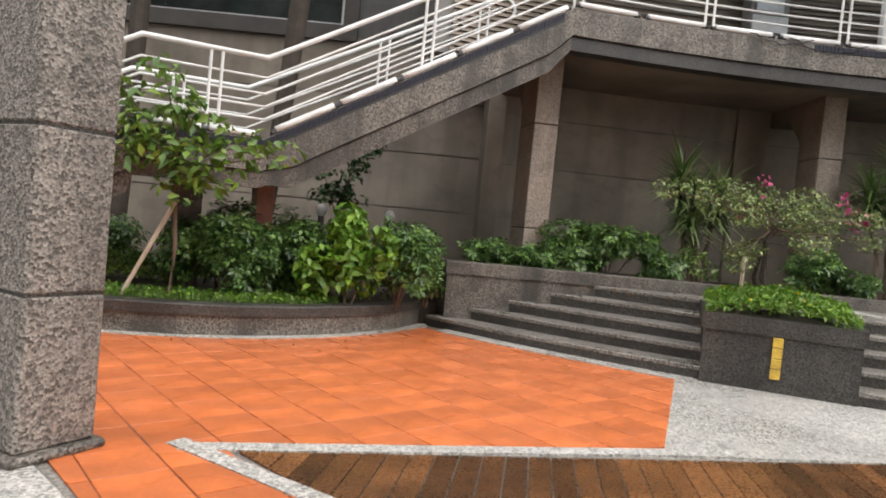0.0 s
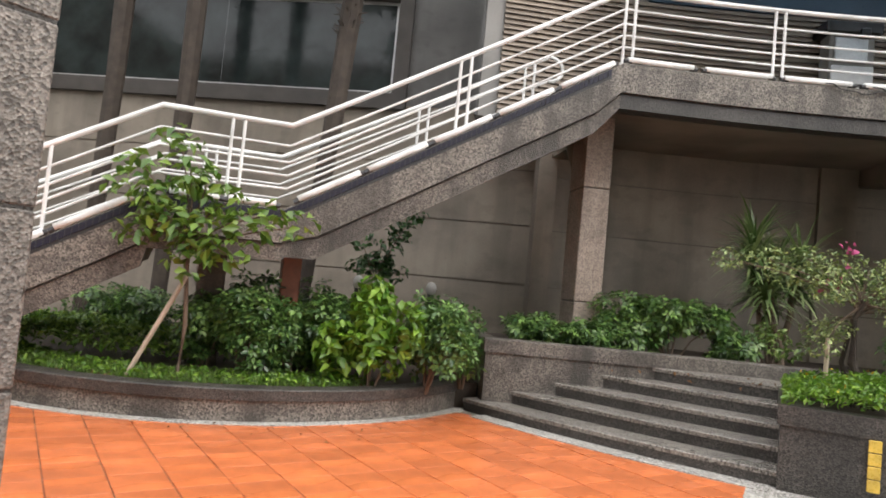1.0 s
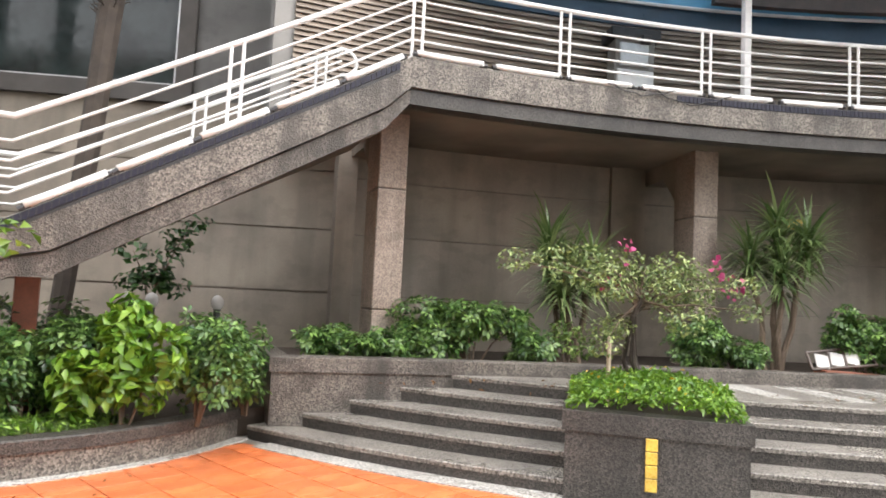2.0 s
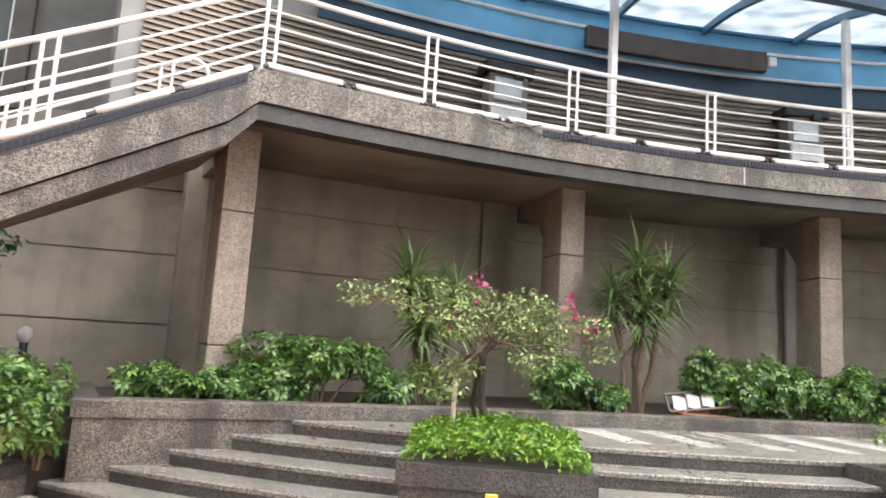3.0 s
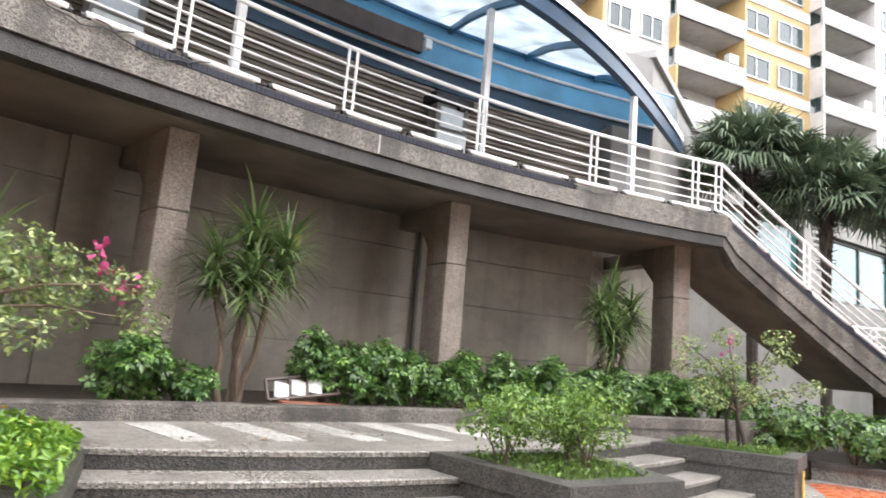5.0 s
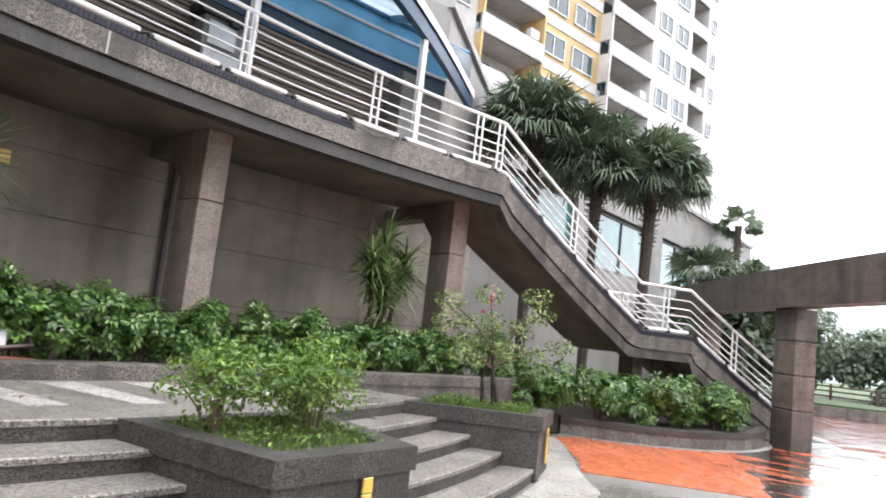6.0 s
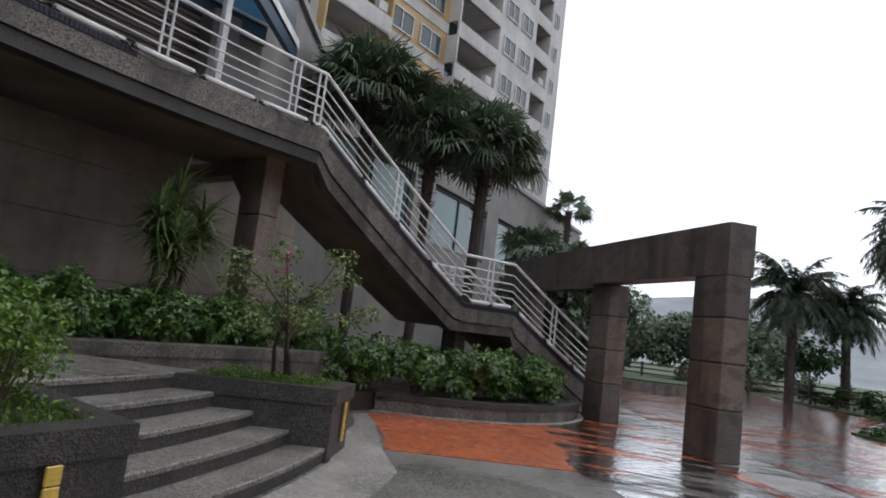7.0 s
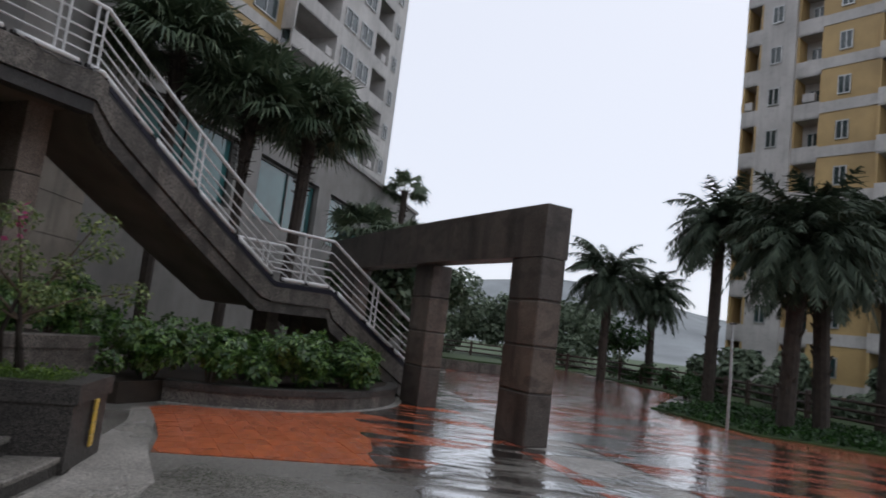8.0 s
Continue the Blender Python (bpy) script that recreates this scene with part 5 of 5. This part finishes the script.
ground_cover("planter_weeds", shrink(P2, 0.78), 0.76, 700, 0.05, LEAF_MID, "small bright weeds in the planter", 0.12)
ground_cover("planter_weeds", shrink(P3, 0.78), 0.76, 700, 0.05, LEAF_MID, "small bright weeds in the planter", 0.12)
ground_cover("fallen_leaves", [(1.2, 8.6), (2.6, 7.9), (5, 7.6), (8, 8.6), (2.8, 9.6)], 0.81, 26, 0.06, DRY, "a few fallen dry leaves", 0.012)


def fan_palm(at, height, lean, n, size, label):
    """A fan palm: shaggy trunk and round pleated fans on stalks."""
    root = thing("fan_palm", label, "palm tree", at, "fan palms")
    bm = bmesh.new()
    top = Vector((lean[0], lean[1], height))
    tube(bm, [(0, 0, -0.3), top * 0.5 + Vector((0.05, 0, 0)), top * 0.85, top], 0.13, 9, 1.6)
    for k in range(150):
        a, s = rng.uniform(0, 6.28), 1 - 0.3 * rng.uniform(0, 1) ** 1.5
        c, out = top * s, 0.24 + 0.2 * size / 1.3 * (s - 0.7) / 0.3
        tube(bm, [c, c + Vector((math.cos(a) * out, math.sin(a) * out, rng.uniform(-0.05, 0.2)))], 0.022, 4, 0.3)
    part("trunk", bm, BARK_DARK, root)
    v, f = [], []
    for k in range(n):
        a = rng.uniform(0, 2 * math.pi)
        e = math.asin(rng.uniform(-0.22, 0.99))
        d = Vector((math.cos(a) * math.cos(e), math.sin(a) * math.cos(e), math.sin(e)))
        L = size * rng.uniform(0.5, 1.0)
        hub = top + d * L
        side = Vector((-math.sin(a), math.cos(a), 0))
        up = side.cross(d) * -1
        up = (up + side * rng.uniform(-0.8, 0.8)).normalized()
        side = d.cross(up).normalized()
        blades = 22
        for b in range(blades):
            t = (b / (blades - 1) - 0.5) * 3.6
            dirv = (d * math.cos(t) + side * math.sin(t)).normalized()
            w = side * math.cos(t) - d * math.sin(t)
            R = size * 0.72 * (0.8 + 0.2 * math.cos(t)) * rng.uniform(0.85, 1.1)
            i = len(v)
            mid = hub + dirv * R * 0.55 + up * 0.03
            tip = hub + dirv * R - Vector((0, 0, R * rng.uniform(0.05, 0.6)))
            v += [hub, mid + w * 0.036, mid - w * 0.036, tip]
            f += [(i, i + 1, i + 2), (i + 1, i + 3, i + 2)]
        i = len(v)
        v += [top + side * 0.02, top - side * 0.02, hub]
        f += [(i, i + 1, i + 2)]
    leaf_mesh("crown", v, f, PALM, root)
    return root


def date_palm(at, height, n, size, label, lean=(0, 0)):
    """A date palm: thick trunk and arching feather fronds."""
    root = thing("date_palm", label, "palm tree", at, "date palms")
    top = Vector((lean[0], lean[1], height))
    bm = bmesh.new()
    tube(bm, [(0, 0, -0.3), top * 0.35, top * 0.7, top], 0.24, 10, 0.9)
    for k in range(60):
        a, s = rng.uniform(0, 6.28), rng.uniform(0.1, 1)
        c = top * s
        tube(bm, [c + Vector((math.cos(a) * 0.2, math.sin(a) * 0.2, 0)), c + Vector((math.cos(a) * 0.29, math.sin(a) * 0.29, 0.12))], 0.05, 4, 0.4)
    part("trunk", bm, BARK_DARK, root)
    v, f = [], []
    for k in range(n):
        a = rng.uniform(0, 2 * math.pi)
        e = rng.uniform(-0.5, 1.35)
        d = Vector((math.cos(a) * math.cos(e), math.sin(a) * math.cos(e), math.sin(e)))
        side = Vector((-math.sin(a), math.cos(a), 0))
        p, L = top.copy(), size * rng.uniform(0.8, 1.1)
        segs = 16
        for s in range(segs):
            q = p + d * L / segs
            i = len(v)
            v += [p + side * 0.02, p - side * 0.02, q]
            f += [(i, i + 1, i + 2)]
            ll = L * 0.26 * math.sin(math.pi * min(1, (s + 1.5) / (segs + 1))) ** 0.7
            for sg in (-1, 1):
                for _ in range(3):
                    base = p.lerp(q, rng.uniform(0, 1))
                    tip = base + (side * sg * 0.8 + d * 0.75 + Vector((0, 0, -0.75 * rng.uniform(0.1, 1.6)))).normalized() * ll * rng.uniform(0.7, 1.25)
                    i = len(v)
                    v += [base - d * 0.045, base + d * 0.045, tip]
                    f += [(i, i + 1, i + 2)]
            p = q
            d = (d + Vector((0, 0, -0.115))).normalized()
    leaf_mesh("crown", v, f, DATE, root)
    return root


fan_palm((22.0, 10.7, 0), 7.7, (-0.1, 0.1), 120, 1.35, "fan palm with a shaggy dark trunk behind the stair")
fan_palm((22.9, 9.2, 0), 6.75, (0.1, 0.0), 120, 1.3, "fan palm with a shaggy dark trunk behind the stair")
fan_palm((23.6, 7.95, 0), 6.65, (0.35, -0.1), 110, 1.25, "fan palm with a shaggy dark trunk behind the stair")
fan_palm((44.0, 8.0, 0), 9.2, (0, 0), 30, 1.0, "distant small fan palm by the low building")
fan_palm((31.0, 7.4, 0), 4.7, (0, 0), 44, 1.1, "fan palm beside the low building")
fan_palm((33.2, 6.4, 0), 4.6, (0, 0), 44, 1.1, "fan palm beside the low building")
for x, y, h, s in ((26.0, -5.9, 5.25, 2.6), (26.6, -7.2, 5.3, 2.6), (32.9, -6.05, 6.9, 2.6), (43.1, -3.8, 5.6, 2.9), (46.1, -7.0, 5.1, 2.6), (29.5, -10.5, 6.4, 2.7)):
    date_palm((x, y, 0), h, 90, s, "date palm with a dark rough trunk at the plaza edge", (rng.uniform(-0.3, 0.3), rng.uniform(-0.3, 0.3)))
small_tree("small_tree", (45.5, -5.2, 0), "small round-crowned tree by the fence", [(0, 0, 0), (0, 0, 0.9), (0.05, 0, 1.7)], [(-0.7, -0.5, 2.4), (0.6, 0.5, 2.5), (0, -0.9, 2.6), (0.2, 0.8, 2.3), (0, 0, 3.1)], 900, 0.3, LEAF_DEEP, rad=0.75)
for x, y in ((-6.95, 11.3), (-5.6, 11.3), (-3.2, 11.3)):
    fan_palm((x, y, 0.3), 8.8 if x < -4 else 7.3, (0.1 if x < -4 else 0.55, 0.1), 26, 1.0, "tall slim palm with a brown trunk before the facade")

# ---- far edge: fence, lawn, shrubs, woods, hill ----
fence = thing("fence", "dark timber post-and-rail fence at the plaza edge", "fence")
FENCE = [(52, 8), (50.5, 1), (47.5, -4.5), (37.5, -8.3), (30.5, -8.6), (27.5, -9.6), (22, -15)]
for (x0, y0), (x1, y1) in zip(FENCE, FENCE[1:]):
    n = max(1, int(math.hypot(x1 - x0, y1 - y0) / 1.9))
    for k in range(n):
        x, y = x0 + (x1 - x0) * k / n, y0 + (y1 - y0) * k / n
        b = bmesh.new()
        box(b, (0.16, 0.16, 1.15), pose(x, y, 0), 0.02)
        part("post", b, WOOD, fence)
    for z in (0.42, 0.72, 1.0):
        part("rail", tube(bmesh.new(), [(x0, y0, z), (x1, y1, z)], 0.055, 6), WOOD, fence)
lawn = thing("lawn_bed", "round lawn inside a low pale kerb", "planting bed", (39.2, 3.5, 0), kind="structure")
part("kerb", prism(bmesh.new(), [(x - 39.2, y - 3.5) for x, y in ring((39.2, 3.5), 3.2, 0, 345, 15)], 0, 0.42), PEBBLE, lawn)
part("turf", prism(bmesh.new(), [(x - 39.2, y - 3.5) for x, y in ring((39.2, 3.5), 2.95, 0, 345, 15)], 0.3, 0.5), material("turf", (0.045, 0.085, 0.022), 0.8, 0.3, 3, 60, 0.4, 0.6), lawn)
verge = prism(bmesh.new(), [(24.0, -4.3), (26, -3.6), (28.5, -2.9), (29.2, -3.5), (27.8, -4.6), (31, -5.2), (38, -6.8), (46, -4.2), (50, -4.0), (60, -20), (22, -24), (22.5, -9)], -0.05, 0.06)
tagged(part("verge", verge, bpy.data.materials["turf"]), "rough grass verge under the palms", "grass", kind="structure")
slope = prism(bmesh.new(), [(50.3, -3.8), (50.9, 1), (52.4, 8), (52, 16), (150, 60), (220, -120), (62, -60), (60.2, -20)], -0.05, 0.05)
tagged(part("grass_slope", slope, bpy.data.materials["turf"]), "rough dark grass beyond the fence", "grass", kind="structure")
ground_cover("verge_growth", [(22.7, -8.5), (24.1, -4.5), (26, -3.7), (28.4, -3.0), (33, -6), (37, -7), (31, -9.2), (26, -10)], 0.06, 6000, 0.2, LEAF_DEEP, "dark low growth on the verge", 0.15)
for k in range(16):
    x = 27 + k * 1.35
    y = -5.6 - 0.12 * k + rng.uniform(-0.6, 0.4) if k < 9 else -7.6 + (k - 9) * 0.4
    if math.hypot(x - 32.9, y + 6.05) > 0.8:
        shrub((x, y, 0.05), (0.8, 0.7, rng.uniform(0.5, 1.1) * (0.5 if k < 7 else 1.0)), 420, 0.2, LEAF_DEEP, "dark low shrub on the verge", group="verge shrubs")


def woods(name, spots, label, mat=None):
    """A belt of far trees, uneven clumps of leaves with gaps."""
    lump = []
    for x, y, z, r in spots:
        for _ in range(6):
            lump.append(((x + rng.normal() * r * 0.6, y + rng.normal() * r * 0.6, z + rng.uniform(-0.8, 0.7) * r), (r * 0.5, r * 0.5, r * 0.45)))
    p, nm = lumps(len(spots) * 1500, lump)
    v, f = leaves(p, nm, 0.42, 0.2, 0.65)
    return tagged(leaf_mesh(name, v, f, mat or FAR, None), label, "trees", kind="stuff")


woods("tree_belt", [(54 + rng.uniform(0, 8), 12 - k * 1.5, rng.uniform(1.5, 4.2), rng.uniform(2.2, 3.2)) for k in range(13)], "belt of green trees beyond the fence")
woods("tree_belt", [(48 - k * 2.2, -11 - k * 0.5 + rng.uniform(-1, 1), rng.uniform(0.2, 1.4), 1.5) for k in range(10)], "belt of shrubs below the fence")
woods("tree_clump", [(34 + k * 1.6, 7.6 - 0.25 * k, rng.uniform(2.5, 4.0), 1.6) for k in range(7)], "rounded trees before the low building", PALM)
# mist is mixed into the hill's pale grey-blue colour
HILL = material("mist_tinted_hill", (0.27, 0.295, 0.305), 0.9, 0.25, 0.05, 2, 0.2, 0.0)
bm = bmesh.new()
g = bmesh.ops.create_grid(bm, x_segments=40, y_segments=60, size=1.0)
for v in bm.verts:
    X, Y = 240 + v.co.x * 120, -40 + v.co.y * 330
    hgt = 23 * math.exp(-((X - 300) / 90) ** 2) * (0.75 + 0.5 * noise.noise(Vector((X * 0.012, Y * 0.012, 0)))) * (1.2 if Y < 30 else 1.2 * math.exp(-((Y - 30) / 60) ** 2))
    v.co = Vector((X, Y, hgt - 1.5))
tagged(part("hill", bm, HILL, smooth=True), "distant wooded hill, its colour paled for mist", "hill", kind="structure")

lamp = thing("street_lamp", "slim pale lamp post on the verge", "street lamp", (24.65, -3.9, 0))
part("pole", tube(bmesh.new(), [(0, 0, 0), (0, 0, 1.2), (0.02, 0.03, 2.75)], 0.045, 8, 0.7), ALU, lamp)
b = bmesh.new()
box(b, (0.28, 0.1, 0.05), pose(-0.08, 0.05, 2.72), 0.015)
part("head", b, FRAME, lamp)

# ---- small things below the balcony ----
for f, r, z in ((-25.6, 24.9, 0.33), (-24.9, 24.9, 0.33), (-22.9, 24.95, 0.33)):
    p = P(r, f, z)
    post = thing("vent_pipe", "dark vent pipe with a pale round cap against the wall", "vent pipe", p, "vent pipes")
    part("pipe", tube(bmesh.new(), [(0, 0, 0), (0, 0, 1.15)], 0.05, 8), BLACK, post)
    b = bmesh.new()
    bmesh.ops.create_uvsphere(b, u_segments=12, v_segments=8, radius=0.09, matrix=Matrix.Translation((0, 0, 1.2)) @ Matrix.Diagonal((1, 1, 1.25, 1)))
    part("cap", b, PALE, post, "pale round cap", smooth=True)
pipe = thing("drain_pipe", "dark drain pipe down the back wall", "pipe", P(25.3, 6.0, 0.85))
part("pipe", tube(bmesh.new(), [(0, 0, 0), (0, 0, 3.4)], 0.045, 8), FRAME, pipe)
for z in (0.8, 2.0, 3.1):
    part("clip", tube(bmesh.new(), [(0, 0, z), (0, 0, z + 0.05)], 0.06, 8), FRAME, pipe)
frame_pile = thing("discarded_frame", "discarded dark frame with white panels leaning over a rust-red board", "frame", (8.0, bed_front(8.0) + 0.5, BED))
for k in range(3):
    b = bmesh.new()
    box(b, (0.19, 0.02, 0.23), pose(-0.42 + k * 0.25, 0.03 * k, 0.16 + k * 0.03, -38, 0, -4) @ pose(0, 0, 0, 0, 12, 0), 0.004)
    part("panel", b, PALE, frame_pile, "white panel")
for x0, z0, x1, z1 in ((-0.6, 0.14, 0.45, 0.23), (-0.58, 0.36, 0.42, 0.47), (-0.6, 0.14, -0.58, 0.36), (-0.3, 0.17, -0.24, 0.41), (-0.04, 0.2, 0.02, 0.44), (0.43, 0.23, 0.42, 0.47)):
    part("bar", tube(bmesh.new(), [(x0, 0.02 + z0 * 0.75 - 0.14, z0), (x1, 0.02 + z1 * 0.75 - 0.14, z1)], 0.022, 6), WOOD, frame_pile)
b = bmesh.new()
box(b, (0.95, 0.3, 0.09), pose(0.0, -0.02, 0.03, 0, 3, -5), 0.012)
part("board", b, RUST, frame_pile, "rust-red board")
notice = thing("notice_plate", "small yellow notice plate on the back wall", "sign", P(25.36, 0.25, 3.32))
b = bmesh.new()
box(b, (0.30, 0.02, 0.2), pose(0, 0, 0, 0, 0, -7.3), 0.004)
part("plate", b, YELLOW, notice)

# piers below the stair landings
for f, w in ((-30.6, 0.34), (-28.2, 0.24), (30.3, 0.3), (32.6, 0.3)):
    pier = thing("landing_pier", "square rust-brown pier below the stair landing", "pier", P(23.7, f, 0.3), "landing piers", "structure")
    b = bmesh.new()
    box(b, (w, 0.5, top_at(f) - 0.55 - 0.3), pose(0, 0, 0, 0, 0, -(f + AXIS)), 0.01)
    part("shaft", b, RUST if w < 0.25 else PEBBLE_BROWN, pier)

# loose cables along the parapet, and the pale seam in the fascia
for f0, f1, sag in ((-11.2, -8.6, 0.10), (-9.6, -6.4, 0.16), (8.6, 12.2, 0.12), (15.2, 18.0, 0.10)):
    wire = thing("loose_cable", "thin dark loose cable hanging along the parapet", "cable", P(EDGE - 0.03, f0, TOP - 0.02), "loose cables")
    pts = [P(EDGE - 0.03, f0 + (f1 - f0) * k / 10, TOP + 0.02 - sag * math.sin(math.pi * k / 10) ** 1.5 + 0.02 * math.sin(k * 2.1)) - wire.location for k in range(11)]
    part("wire", tube(bmesh.new(), pts, 0.009, 5), BLACK, wire)
arc_solid("seam", [(EDGE - 0.004, TOP - 0.39), (EDGE - 0.004, TOP - 0.12), (EDGE + 0.01, TOP - 0.12), (EDGE + 0.01, TOP - 0.39)], -0.13, -0.07, PALE, balcony, 0.05, label="pale mortar seam")

# looped ends of the inner handrails, and small things on the balcony
for f, sg in ((-19.5, 1), (19.5, -1)):
    bend = [P(24.42, f + sg * 0.55 * math.sin(math.pi * k / 8), top_at(f) + 0.7 + 0.2 * math.cos(math.pi * k / 8)) for k in range(9)]
    rail_end = thing("handrail_end", "white looped end of the inner stair handrail", "handrail", bend[0], "handrail ends")
    part("loop", tube(bmesh.new(), [p - rail_end.location for p in bend], 0.03, 8), WHITE, rail_end, smooth=True)
pier = thing("balcony_pier", "grey plastered pier against the upper wall", "pier", P(25.2, 16.4, TOP - 0.2), kind="structure")
b = bmesh.new()
box(b, (0.6, 0.5, 2.5), pose(0, 0, 0, 0, 0, -(16.4 + AXIS)), 0.02)
part("shaft", b, UPPER_WALL, pier)
hose = thing("garden_hose", "pale bent hose lying at the balcony edge", "hose", P(23.0, 13.8, TOP))
pts = [P(23.0 + 0.1 * math.sin(k * 0.9), 13.8 + k * 0.16, TOP + 0.05 + 0.16 * math.sin(k * 0.55)) - hose.location for k in range(10)]
part("hose", tube(bmesh.new(), pts, 0.03, 7), WHITE, hose, smooth=True)
shrub((13.3, 9.3, BED), (0.5, 0.45, 0.7), 700, 0.12, LEAF, HEDGE, group="raised bed shrubs")
ground_cover("fallen_leaves", [(-4.5, 7.1), (-0.5, 8.4), (-0.9, 7.0), (-2.5, 6.4)], 0.012, 22, 0.05, DRY, "a few fallen dry leaves on the tiles", 0.01)
ground_cover("bed_litter", KERB_GRASS, 0.33, 700, 0.07, DRY, "brown leaf litter on the soil", 0.03)
